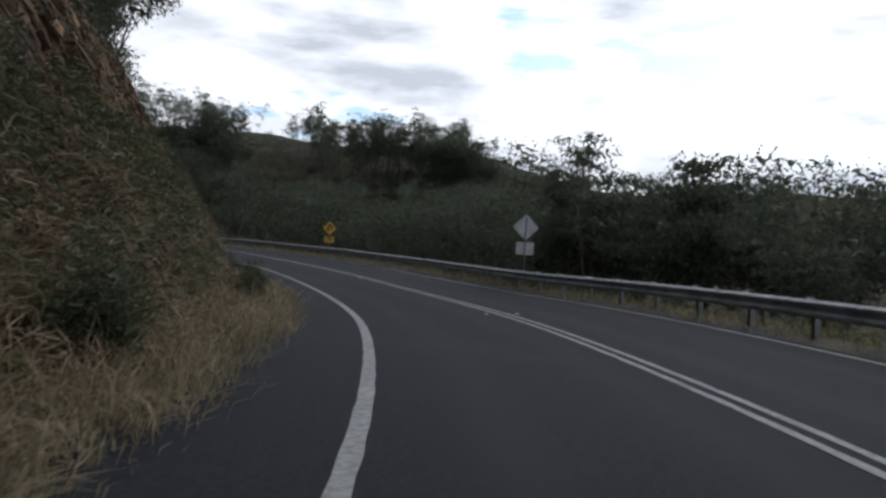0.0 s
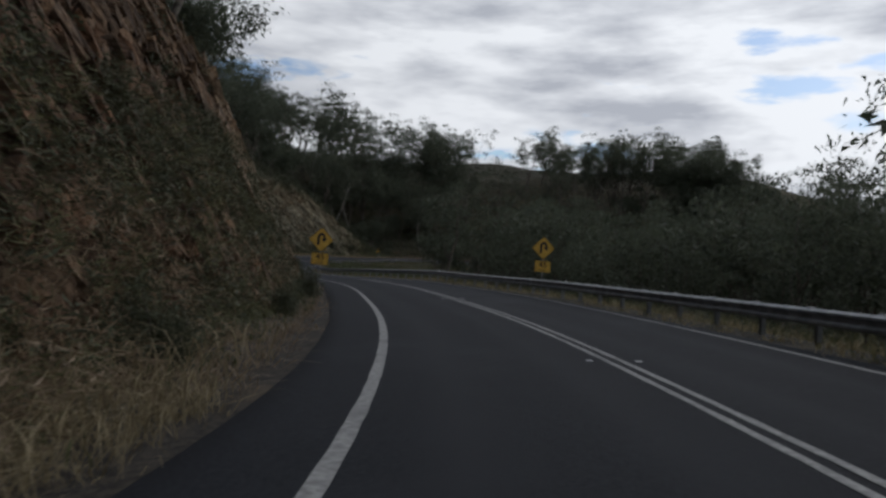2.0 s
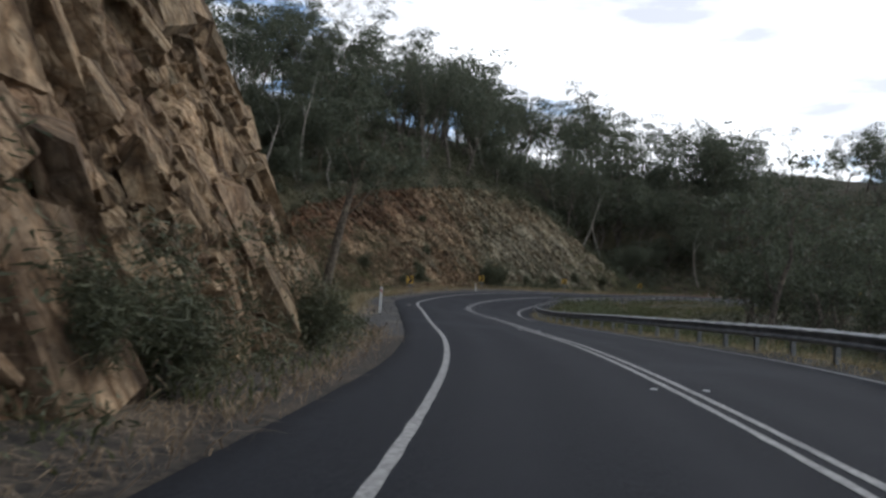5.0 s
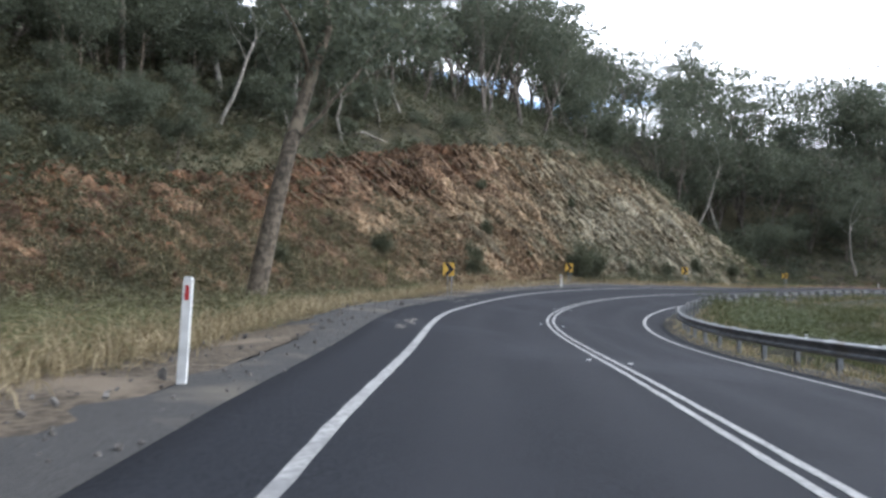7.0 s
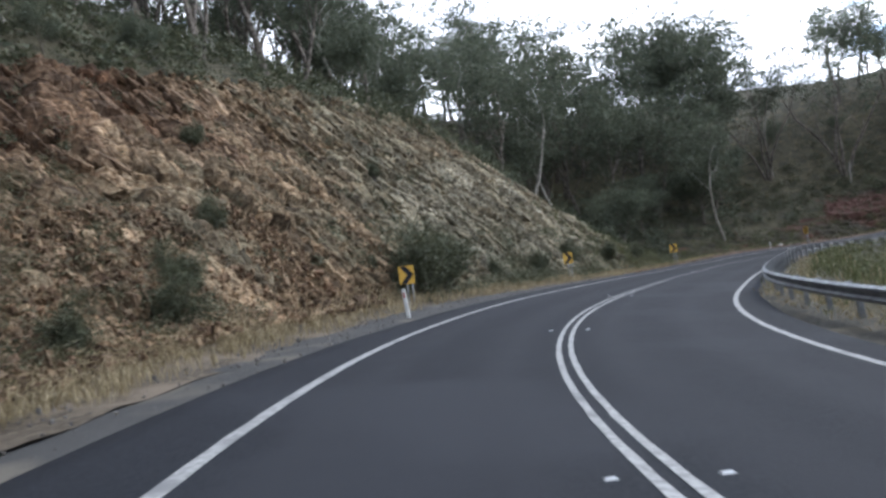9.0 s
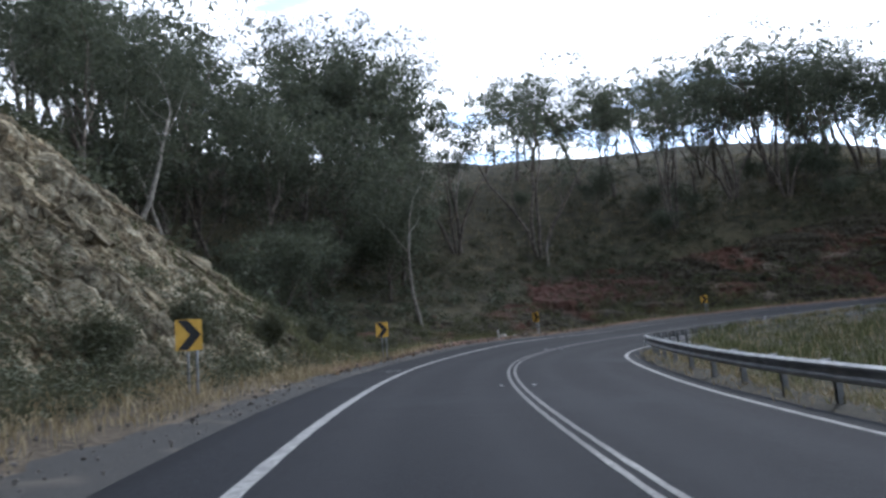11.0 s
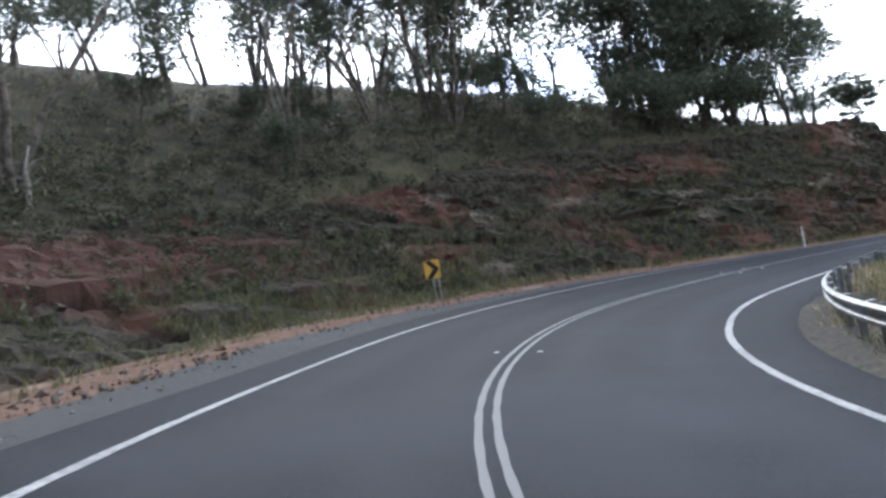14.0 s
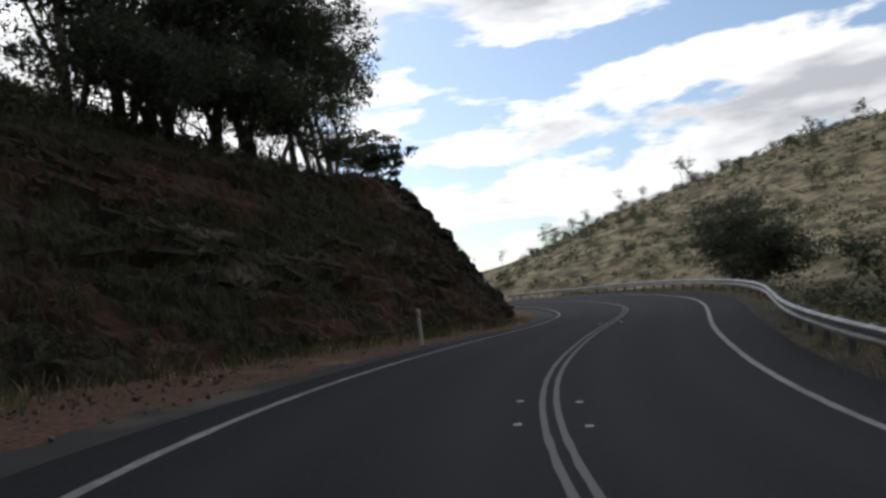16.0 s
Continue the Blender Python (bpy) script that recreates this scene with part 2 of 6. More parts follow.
PALE_BARK = material("pale_bark", (0.15, 0.135, 0.115), (0.31, 0.285, 0.245), 4, 0.85, 0.6, 22, (0.13, 0.10, 0.08), 1.0, 0.6, bump_depth=0.03)
GUM_LEAF = leaf_material("gum_leaf", (0.055, 0.066, 0.044), (0.13, 0.145, 0.1), 0.42)
BUSH_LEAF = leaf_material("bush_leaf", (0.045, 0.053, 0.03), (0.115, 0.12, 0.072))
WEED_LEAF = leaf_material("weed_leaf", (0.045, 0.046, 0.024), (0.125, 0.118, 0.066))
LIGHT_LEAF = leaf_material("light_leaf", (0.075, 0.09, 0.045), (0.17, 0.19, 0.105), 0.4)
DRY_BLADE = leaf_material("dry_blade", (0.14, 0.11, 0.062), (0.42, 0.345, 0.21), 0.3)
PALE_BLADE = leaf_material("pale_blade", (0.085, 0.09, 0.042), (0.21, 0.20, 0.105), 0.35)
STRAW = leaf_material("straw", (0.15, 0.108, 0.07), (0.36, 0.27, 0.18), 0.25)
OLIVE_BLADE = leaf_material("olive_blade", (0.05, 0.048, 0.027), (0.125, 0.112, 0.063), 0.3)
GREEN_BLADE = leaf_material("green_blade", (0.045, 0.055, 0.022), (0.13, 0.14, 0.062), 0.3)
STEEL = material("galvanised_steel", (0.17, 0.175, 0.18), (0.30, 0.305, 0.31), 3, 0.5, 0.15, 30, (0.2, 0.17, 0.14), 0.7, 0.62, metal=0.75, bump_depth=0.003)
POST_WHITE = material("white_plastic", (0.6, 0.6, 0.58), (0.78, 0.78, 0.76), 5, 0.6, 0.1, 40, (0.45, 0.42, 0.37), 3, 0.62)
SIGN_YELLOW = material("sign_yellow", (0.54, 0.32, 0.045), (0.65, 0.395, 0.065), 4, 0.5, 0.05, 20)
SIGN_BLACK = material("sign_black", (0.012, 0.012, 0.012), (0.022, 0.022, 0.022), 4, 0.55, 0.05, 20)
SIGN_BACK = material("sign_aluminium", (0.38, 0.39, 0.40), (0.52, 0.53, 0.54), 4, 0.5, 0.1, 20, metal=0.5)
REFLECTOR = material("red_reflector", (0.35, 0.02, 0.02), (0.45, 0.03, 0.03), 4, 0.3, 0.05, 20)


def rock_material(name):
    """Broken rock: rusty, grey and pale faces by the mesh's own rock-kind values, with grain and stains."""
    m = bpy.data.materials.new(name)
    m.use_nodes = True
    nd, ln = m.node_tree.nodes, m.node_tree.links
    bs = nd["Principled BSDF"]
    here, at_ = nd.new("ShaderNodeNewGeometry"), nd.new("ShaderNodeAttribute")
    at_.attribute_name = "rock_kind"
    grain, stain = nd.new("ShaderNodeTexNoise"), nd.new("ShaderNodeTexNoise")
    for n, sc, de in ((grain, 6.0, 9), (stain, 0.7, 6)):
        n.inputs["Scale"].default_value, n.inputs["Detail"].default_value = sc, de
        n.inputs["Roughness"].default_value = 0.65
        ln.new(here.outputs["Position"], n.inputs["Vector"])
    kind = nd.new("ShaderNodeMath")
    kind.operation = "MULTIPLY_ADD"
    ln.new(stain.outputs["Fac"], kind.inputs[0])
    kind.inputs[1].default_value = 0.5
    ln.new(at_.outputs["Fac"], kind.inputs[2])
    ramp = nd.new("ShaderNodeValToRGB")
    els = ramp.color_ramp.elements
    els[0].position, els[0].color = 0.13, (0.165, 0.099, 0.066, 1)
    els[1].position, els[1].color = 1.45 / 1.5, (0.31, 0.32, 0.285, 1)
    for p, c in ((0.25, (0.138, 0.103, 0.079, 1)), (0.35, (0.172, 0.124, 0.09, 1)), (0.44, (0.235, 0.188, 0.145, 1)), (0.54, (0.31, 0.256, 0.193, 1)), (0.63, (0.215, 0.183, 0.138, 1)), (0.78, (0.23, 0.226, 0.182, 1))):
        e = els.new(p)
        e.color = c
    half = nd.new("ShaderNodeMath")
    half.operation = "MULTIPLY_ADD"
    half.inputs[1].default_value, half.inputs[2].default_value = 0.66, 0.13
    ln.new(kind.outputs["Value"], half.inputs[0])
    ln.new(half.outputs["Value"], ramp.inputs["Fac"])
    mx = nd.new("ShaderNodeMix")
    mx.data_type, mx.blend_type = "RGBA", "MULTIPLY"
    mx.inputs["Factor"].default_value = 1.0
    gr = nd.new("ShaderNodeValToRGB")
    gr.color_ramp.elements[0].position, gr.color_ramp.elements[1].position = 0.34, 0.66
    gr.color_ramp.elements[0].color, gr.color_ramp.elements[1].color = (0.5, 0.48, 0.46, 1), (1.3, 1.28, 1.26, 1)
    ln.new(grain.outputs["Fac"], gr.inputs["Fac"])
    ln.new(ramp.outputs["Color"], mx.inputs["A"])
    ln.new(gr.outputs["Color"], mx.inputs["B"])
    bs.inputs["Roughness"].default_value = 0.9
    bs.inputs["Specular IOR Level"].default_value = 0.2
    bp = nd.new("ShaderNodeBump")
    bp.inputs["Strength"].default_value, bp.inputs["Distance"].default_value = 0.6, 0.06
    # Thin beds run through the rock, and joints break it into blocks, each of its own shade.
    lie = nd.new("ShaderNodeAttribute")
    lie.attribute_name = "bedding"
    shake = nd.new("ShaderNodeVectorMath")
    shake.operation = "MULTIPLY_ADD"
    ln.new(grain.outputs["Color"], shake.inputs[0])
    shake.inputs[1].default_value = (0.035, 0.035, 0.035)
    ln.new(lie.outputs["Vector"], shake.inputs[2])

    def mapped(node, size):
        mp = nd.new("ShaderNodeMapping")
        mp.inputs["Scale"].default_value = size
        ln.new(shake.outputs["Vector"], mp.inputs["Vector"])
        ln.new(mp.outputs["Vector"], node.inputs["Vector"])
        return node

    def times(colour, fac, p0, p1, c0, c1, amount=1.0):
        rp, mm = nd.new("ShaderNodeValToRGB"), nd.new("ShaderNodeMix")
        rp.color_ramp.elements[0].position, rp.color_ramp.elements[1].position = p0, p1
        rp.color_ramp.elements[0].color, rp.color_ramp.elements[1].color = c0, c1
        ln.new(fac, rp.inputs["Fac"])
        mm.data_type, mm.blend_type = "RGBA", "MULTIPLY"
        mm.inputs["Factor"].default_value = amount
        ln.new(colour, mm.inputs["A"])
        ln.new(rp.outputs["Color"], mm.inputs["B"])
        return mm.outputs["Result"]

    colour, height = mx.outputs["Result"], grain.outputs["Fac"]
    beds = mapped(nd.new("ShaderNodeTexNoise"), (2.2, 0.9, 1.2))
    beds.inputs["Scale"].default_value, beds.inputs["Detail"].default_value, beds.inputs["Roughness"].default_value = 1.5, 7, 0.62
    colour = times(colour, beds.outputs["Fac"], 0.38, 0.6, (0.62, 0.60, 0.57, 1), (1.12, 1.1, 1.07, 1), 0.45)
    patch, grit = nd.new("ShaderNodeTexNoise"), nd.new("ShaderNodeTexVoronoi")
    patch.inputs["Scale"].default_value, patch.inputs["Detail"].default_value, patch.inputs["Roughness"].default_value = 1.9, 9, 0.7
    grit.inputs["Scale"].default_value = 13.0
    for n in (patch, grit):
        ln.new(here.outputs["Position"], n.inputs["Vector"])
    colour = times(colour, patch.outputs["Fac"], 0.36, 0.64, (0.76, 0.77, 0.77, 1), (1.16, 1.12, 1.06, 1))
    chip = nd.new("ShaderNodeSeparateColor")
    ln.new(grit.outputs["Color"], chip.inputs["Color"])
    colour = times(colour, chip.outputs["Red"], 0.0, 1.0, (0.88, 0.87, 0.86, 1), (1.1, 1.09, 1.08, 1))
    for size, crack, deep, low, high, gap in (((0.85, 0.28, 0.45), 0.028, 1.8, 0.62, 1.28, 0.4), ((3.0, 1.2, 1.6), 0.05, 0.6, 0.76, 1.16, 0.62), ((8.0, 4.0, 5.0), 0.09, 0.3, 0.85, 1.12, 0.7)):
        block, joint = mapped(nd.new("ShaderNodeTexVoronoi"), size), mapped(nd.new("ShaderNodeTexVoronoi"), size)
        joint.feature = "DISTANCE_TO_EDGE"
        block.inputs["Scale"].default_value = joint.inputs["Scale"].default_value = 1.0
        shade = nd.new("ShaderNodeSeparateColor")
        ln.new(block.outputs["Color"], shade.inputs["Color"])
        colour = times(colour, shade.outputs["Red"], 0.05, 0.95, (low, low * 0.98, low * 0.95, 1), (high, high * 0.98, high * 0.95, 1))
        colour = times(colour, joint.outputs["Distance"], 0.0, crack * 1.6, (gap, gap * 0.92, gap * 0.84, 1), (1, 1, 1, 1))
        edge, stand, both = nd.new("ShaderNodeMapRange"), nd.new("ShaderNodeMath"), nd.new("ShaderNodeMath")
        ln.new(joint.outputs["Distance"], edge.inputs["Value"])
        edge.inputs["From Max"].default_value, edge.inputs["To Max"].default_value = crack * 2, deep
        stand.operation = both.operation = "MULTIPLY_ADD"
        ln.new(shade.outputs["Green"], stand.inputs[0])
        stand.inputs[1].default_value = deep * 0.8
        ln.new(edge.outputs["Result"], stand.inputs[2])
        ln.new(height, both.inputs[0])
        both.inputs[1].default_value = 1.0
        ln.new(stand.outputs["Value"], both.inputs[2])
        height = both.outputs["Value"]
    # Each loose block has its own shade.
    geo, info, own = here, nd.new("ShaderNodeObjectInfo"), nd.new("ShaderNodeMath")
    own.operation = "ADD"
    ln.new(geo.outputs["Random Per Island"], own.inputs[0])
    ln.new(info.outputs["Random"], own.inputs[1])
    wrap = nd.new("ShaderNodeMath")
    wrap.operation = "FRACT"
    ln.new(own.outputs["Value"], wrap.inputs[0])
    colour = times(colour, wrap.outputs["Value"], 0.0, 1.0, (0.84, 0.83, 0.81, 1), (1.13, 1.12, 1.1, 1))
    ln.new(colour, bs.inputs["Base Color"])
    ln.new(height, bp.inputs["Height"])
    ln.new(bp.outputs["Normal"], bs.inputs["Normal"])
    return m


ROCK = rock_material("cut_rock")


def worn_over(base, name, attribute, colour, lo=0.35, hi=0.65, scale=9.0, detail=6):
    """A copy of nothing: adds to a new material another colour that breaks through where the mesh's attribute is high."""
    nd, ln = base.node_tree.nodes, base.node_tree.links
    base.name = name
    bs = nd["Principled BSDF"]
    old = bs.inputs["Base Color"].links[0].from_socket
    at_, mx, n, co = nd.new("ShaderNodeAttribute"), nd.new("ShaderNodeMix"), nd.new("ShaderNodeTexNoise"), nd.new("ShaderNodeTexCoord")
    at_.attribute_name, mx.data_type = attribute, "RGBA"
    n.inputs["Scale"].default_value, n.inputs["Detail"].default_value = scale, detail
    ln.new(co.outputs["Object"], n.inputs["Vector"])
    add, ramp = nd.new("ShaderNodeMath"), nd.new("ShaderNodeMapRange")
    add.operation = "MULTIPLY_ADD"
    ln.new(n.outputs["Fac"], add.inputs[0])
    add.inputs[1].default_value = 0.8
    ln.new(at_.outputs["Fac"], add.inputs[2])
    ln.new(add.outputs["Value"], ramp.inputs["Value"])
    ramp.inputs["From Min"].default_value, ramp.inputs["From Max"].default_value = lo + 0.4, hi + 0.4
    ln.new(ramp.outputs["Result"], mx.inputs["Factor"])
    ln.new(old, mx.inputs["A"])
    mx.inputs["B"].default_value = (*colour, 1)
    ln.new(mx.outputs["Result"], bs.inputs["Base Color"])
    return base


# Dark earth and ledges, with the bank's shade put into the colours.
SHADED_BANK = worn_over(material("bank", (0.022, 0.02, 0.013), (0.06, 0.05, 0.032), 5, 0.95, 1.0, 18, (0.10, 0.05, 0.035), 0.2, 0.51, bump_depth=0.08), "mossy_bank", "rock_kind", (0.20, 0.165, 0.13), 0.3, 0.7, 4.0)
SHADED_BANK = worn_over(SHADED_BANK, "mossy_bank", "redness", (0.088, 0.044, 0.034), 0.3, 0.8, 1.6)
ASPHALT = worn_over(ASPHALT, "asphalt", "wear", (0.0245, 0.0262, 0.0315), 0.1, 1.2, 1.2)
PAINT = worn_over(PAINT, "road_paint", "wear", (0.12, 0.12, 0.122), 0.15, 0.55, 22.0)


# ---- the road's line ----
def spline(xk, yk, x):
    """A natural cubic spline through the knots, read at x."""
    xk, yk = np.asarray(xk, float), np.asarray(yk, float)
    n, h = len(xk), np.diff(xk)
    a, b = np.eye(n), np.zeros(n)
    for i in range(1, n - 1):
        a[i, i - 1:i + 2] = h[i - 1], 2 * (h[i - 1] + h[i]), h[i]
        b[i] = 6 * ((yk[i + 1] - yk[i]) / h[i] - (yk[i] - yk[i - 1]) / h[i - 1])
    m = np.linalg.solve(a, b)
    i = np.clip(np.searchsorted(xk, x) - 1, 0, n - 2)
    p = (xk[i + 1] - x) / h[i]
    q = 1 - p
    return p * yk[i] + q * yk[i + 1] + ((p**3 - p) * m[i] + (q**3 - q) * m[i + 1]) * h[i] ** 2 / 6


KNOT = np.arange(len(ROAD_X)) * 6.0
STEP = 0.5
ST = np.arange(0, KNOT[-1] + 0.01, STEP)
CX, CY, CZ = (spline(KNOT, v, ST) for v in (ROAD_X, ROAD_Y, ROAD_Z))
FALL, RAIL = spline(KNOT, ROAD_FALL, ST), spline(np.arange(len(RAIL_OUT)) * 12.0, RAIL_OUT, ST)
TX, TY = np.gradient(CX), np.gradient(CY)
TL = np.hypot(TX, TY)
TX, TY = TX / TL, TY / TL
NX, NY = TY, -TX                      # to the right of travel
LAST = float(ST[-1])


def along(values, s):
    return np.interp(s, ST, values)


def left_line(s):
    return np.interp(s, np.arange(len(LEFT_OUT)) * 12.0, LEFT_OUT)


def right_line(s):
    return np.interp(s, np.arange(len(RIGHT_OUT)) * 12.0, RIGHT_OUT)


def road_z(s, lat):
    return along(CZ, s) - along(FALL, s) * np.clip(lat, -6, 6)


def road_at(s, lat, up=0.0):
    """The place at a station s along the road and lat metres to the right of its centre line, above the road's plane there."""
    return np.array([along(CX, s) + along(NX, s) * lat, along(CY, s) + along(NY, s) * lat, road_z(s, lat) + up])


def heading(s):
    """Degrees that the road is turned from +y, to the left."""
    return math.degrees(math.atan2(-along(TX, s), along(TY, s)))


def stations(x, y):
    """Station and lateral distance of places in the plan."""
    x, y = np.asarray(x, float).ravel(), np.asarray(y, float).ravel()
    s, lat = np.empty(len(x)), np.empty(len(x))
    for i in range(0, len(x), 4000):
        dx, dy = x[i:i + 4000, None] - CX[None, ::2], y[i:i + 4000, None] - CY[None, ::2]
        j = np.argmin(dx**2 + dy**2, axis=1)
        r = np.arange(len(j))
        s[i:i + 4000] = ST[::2][j] + np.clip(dx[r, j] * TX[::2][j] + dy[r, j] * TY[::2][j], -1, 1)
        side = dx[r, j] * NX[::2][j] + dy[r, j] * NY[::2][j]
        far = np.hypot(dx[r, j], dy[r, j])
        lat[i:i + 4000] = np.where(side < 0, -far, far)
    return s, lat


# The bank beside the road: station, foot of the bank, its crest and the crest's height, and the slope of the hill above it.
BANK = [
    (0, 6.4, 10.8, 8.0, 0.75), (40, 7.0, 11.4, 8.0, 0.75), (60, 6.6, 10.4, 8.4, 0.75), (75, 6.6, 10.4, 8.6, 0.75), (92, 6.6, 10.2, 8.3, 0.75), (98, 7.2, 11.5, 6.4, 0.75), (101, 9, 15, 4.6, 0.75),
    (106, 13, 20, 3.4, 0.75), (118, 14, 20, 4.0, 0.72), (130, 11, 19, 5.2, 0.7), (138, 9, 18, 6.4, 0.7), (143, 8.5, 18, 8.2, 0.7), (150, 8.2, 18, 10.3, 0.7), (157, 8, 17.8, 12, 0.7),
    (170, 8, 18.8, 13.6, 0.65), (180, 8, 19.5, 14, 0.6), (188, 8.2, 22, 12.3, 0.55), (197, 9, 26, 6.0, 0.55), (210, 9, 22, 5.6, 0.62), (222, 8.6, 19, 6.0, 0.66),
    (240, 7.6, 17, 8.6, 0.6), (256, 6.6, 13.5, 8.2, 0.36), (268, 6.4, 12.0, 8.6, 0.2), (278, 6.8, 12, 7.5, 0.1), (292, 8, 14, 5, 0.1), (320, 9, 20, 3, 0.1),
]
BS = [b[0] for b in BANK]
CUTS = ((-10, 101), (115, 196), (214, 290))      # stretches with a rock face


def bank(s):
    return [np.interp(s, BS, [b[i] for b in BANK]) for i in (1, 2, 3, 4)]


def smooth(v, a, b):
    q = np.clip((v - a) / (b - a), 0, 1)
    return q * q * (3 - 2 * q)


def waves(x, y, size, seed=0.0):
    """A cheap smooth unevenness between about -1 and 1."""
    x, y = x / size + seed, y / size - seed
    return (np.sin(x * 1.7 + 1.3 * np.sin(y * 1.1)) + np.sin(y * 1.9 + 1.1 * np.sin(x * 1.3 + 2)) + 0.5 * np.sin(3.1 * x - 2.3 * y + seed)) / 2.5


def ground_height(x, y):
    """The land's height at places in the plan."""
    x, y = np.asarray(x, float), np.asarray(y, float)
    s, lat = stations(x, y)
    s, lat = s.reshape(x.shape), lat.reshape(x.shape)
    foot, crest, high, slope = bank(s)
    base = along(CZ, s)
    u = -lat
    cut = np.maximum.reduce([smooth(s, a, a + 6) * (1 - smooth(s, b - 6, b)) for a, b in CUTS])
    rise = high * smooth(u, foot + 2.2 * cut, crest + 1.2 * cut) ** (0.8 + 0.6 * cut) + slope * 55 * np.tanh(np.clip(u - crest, 0, None) / 55)
    left = np.where(u < foot, -0.12, rise)
    # Farther up, the hills follow their own lie and no longer the road's.
    up_there = 2.5 * smooth(y, 60, 180) - 1.0 + 6.5 + (0.72 - 0.40 * smooth(x, -35, 70) - 0.11 * smooth(y, 170, 205) * (1 - smooth(x, -35, 20))) * 48 * np.tanh(np.clip(u - 17, 0, None) / 48)
    own = smooth(u, 26, 58)
    left = left * (1 - own) + (up_there - base) * own
    drop = -1.0 * smooth(lat, 5.2, 9) - 4.5 * smooth(lat, 7, 32) * (1 - 0.75 * smooth(s, 105, 130) * (1 - smooth(s, 205, 230)))
    z = base + np.where(lat < 0, left, drop)
    z = np.where(np.abs(lat) < 6, base - along(FALL, s) * lat - 0.45 * (1 - smooth(np.abs(lat), 4.2, 6.2)) - 0.1, z)
    away = smooth(np.abs(lat), 14, 40)
    z = z + away * (1.6 * waves(x, y, 22, 1.0) + 0.5 * waves(x, y, 7, 3.0)) + 0.15 * smooth(np.abs(lat), 6, 12) * waves(x, y, 2.5, 5)
    hill = 50 * np.exp(-((x - 245) ** 2 + (y - 90) ** 2) / (2 * 95.0**2))
    z = z + np.where(lat > 0, hill * smooth(lat, 20, 70), 0)
    far = smooth(np.hypot(x + 20, y - 120), 330, 1200)
    return z * (1 - far) + far * (6 + 14 * waves(x, y, 160, 2))


def sunk(s):
    """How far the ground behind the pull-off falls away from the tilted road's plane, for each metre outwards."""
    return along(FALL, s) * smooth(s, 99, 108) * (1 - smooth(s, 134, 146))


def top_height(x, y):
    """The height of what one would stand on: the rock faces where they cover the land, else the land."""
    x, y = np.asarray(x, float), np.asarray(y, float)
    s, lat = stations(x, y)
    foot, crest, high, _ = bank(s)
    q = np.clip((-lat - foot + 0.5) / (crest - foot), 0, 1) ** (1 / 1.08)
    on = np.maximum.reduce([(s > a + 2) & (s < b - 2) for a, b in CUTS]) & (-lat > foot - 0.6) & (-lat < crest + 0.3)
    z = ground_height(x, y)
    z = np.where(on, np.maximum(along(CZ, s) + high * q - 0.1, z), z)
    # The verge under the grass lies on the land from the gravel to the foot of the bank.
    near, k = np.minimum(foot - 1.2, 7.2), sunk(s)
    inner = -0.09 + (0.11 - 0.7 * k * 7.2) * np.clip((-lat - 5.45) / (near - 5.45), 0, 1)
    outer = (0.1 - k * (foot - 0.7 * 7.2)) * np.clip((-lat - near) / (foot - 0.4 - near), 0, 1)
    verge = along(CZ, s) - along(FALL, s) * lat + inner + outer
    return np.where((s > 99) & (s < 183) & (-lat > 5.5) & (-lat < foot), np.maximum(z, verge), z)


# ---- building helpers ----
def mesh_of(name, verts, faces, mat, smooth_faces=False):
    me = bpy.data.meshes.new(name)
    me.from_pydata([tuple(v) for v in verts], [], faces)
    me.materials.append(mat)
    if smooth_faces:
        me.polygons.foreach_set("use_smooth", [True] * len(me.polygons))
    me.update()
    return me


def part(name, data, parent, label="", m=None):
    """A mesh as one object under a thing or a part. data: a mesh, or a bmesh with its material set."""
    ob = new(name, data)
    ob.parent = parent
    if m is not None:
        ob.matrix_basis = m
    if label:
        ob["label"] = label
    return ob


def bm_mesh(name, bm, mat, smooth_faces=False):
    me = bpy.data.meshes.new(name)
    bm.to_mesh(me)
    bm.free()
    me.materials.append(mat)
    if smooth_faces:
        me.polygons.foreach_set("use_smooth", [True] * len(me.polygons))
    return me


def grid_faces(rows, cols):
    i = np.arange((rows - 1) * cols).reshape(rows - 1, cols)[:, :-1].ravel()
    return np.stack([i, i + 1, i + cols + 1, i + cols], 1).tolist()


def strip(name, s0, s1, lats, heights, mat, step=1.0, rough=0.0, seed=0, smooth_faces=True):
    """A sheet along the road through the given lateral places and heights above its plane."""
    s = np.arange(s0, s1 + 1e-6, step)
    rng = np.random.default_rng(seed)
    rows = []
    for v in s:
        for la, he in zip(lats, heights):
            a = la(v) if callable(la) else la
            h = he(v) if callable(he) else he
            rows.append(road_at(v, a, h + (rough * rng.uniform(-1, 1) if rough else 0)))
    return mesh_of(name, rows, grid_faces(len(s), len(lats)), mat, smooth_faces)


def upright(s, lat, up=0.0, turn=0.0, lean=0.0, z=None):
    """A pose that stands upright beside the road, facing oncoming drivers."""
    p = road_at(s, lat, up)
    return pose(p[0], p[1], p[2] if z is None else z, 0, lean, heading(s) + turn)


# ---- the land ----
def graded(lo, hi, step, far):
    """Places spaced evenly from lo to hi and ever wider out to far on both sides."""
    mid = list(np.arange(lo, hi + 1e-6, step))
    out, d, v = [], step, hi
    while v < far:
        d *= 1.16
        v += d
        out.append(v)
    back, d, v = [], step, lo
    while v > -far:
        d *= 1.16
        v -= d
        back.append(v)
    return np.array(back[::-1] + mid + out)


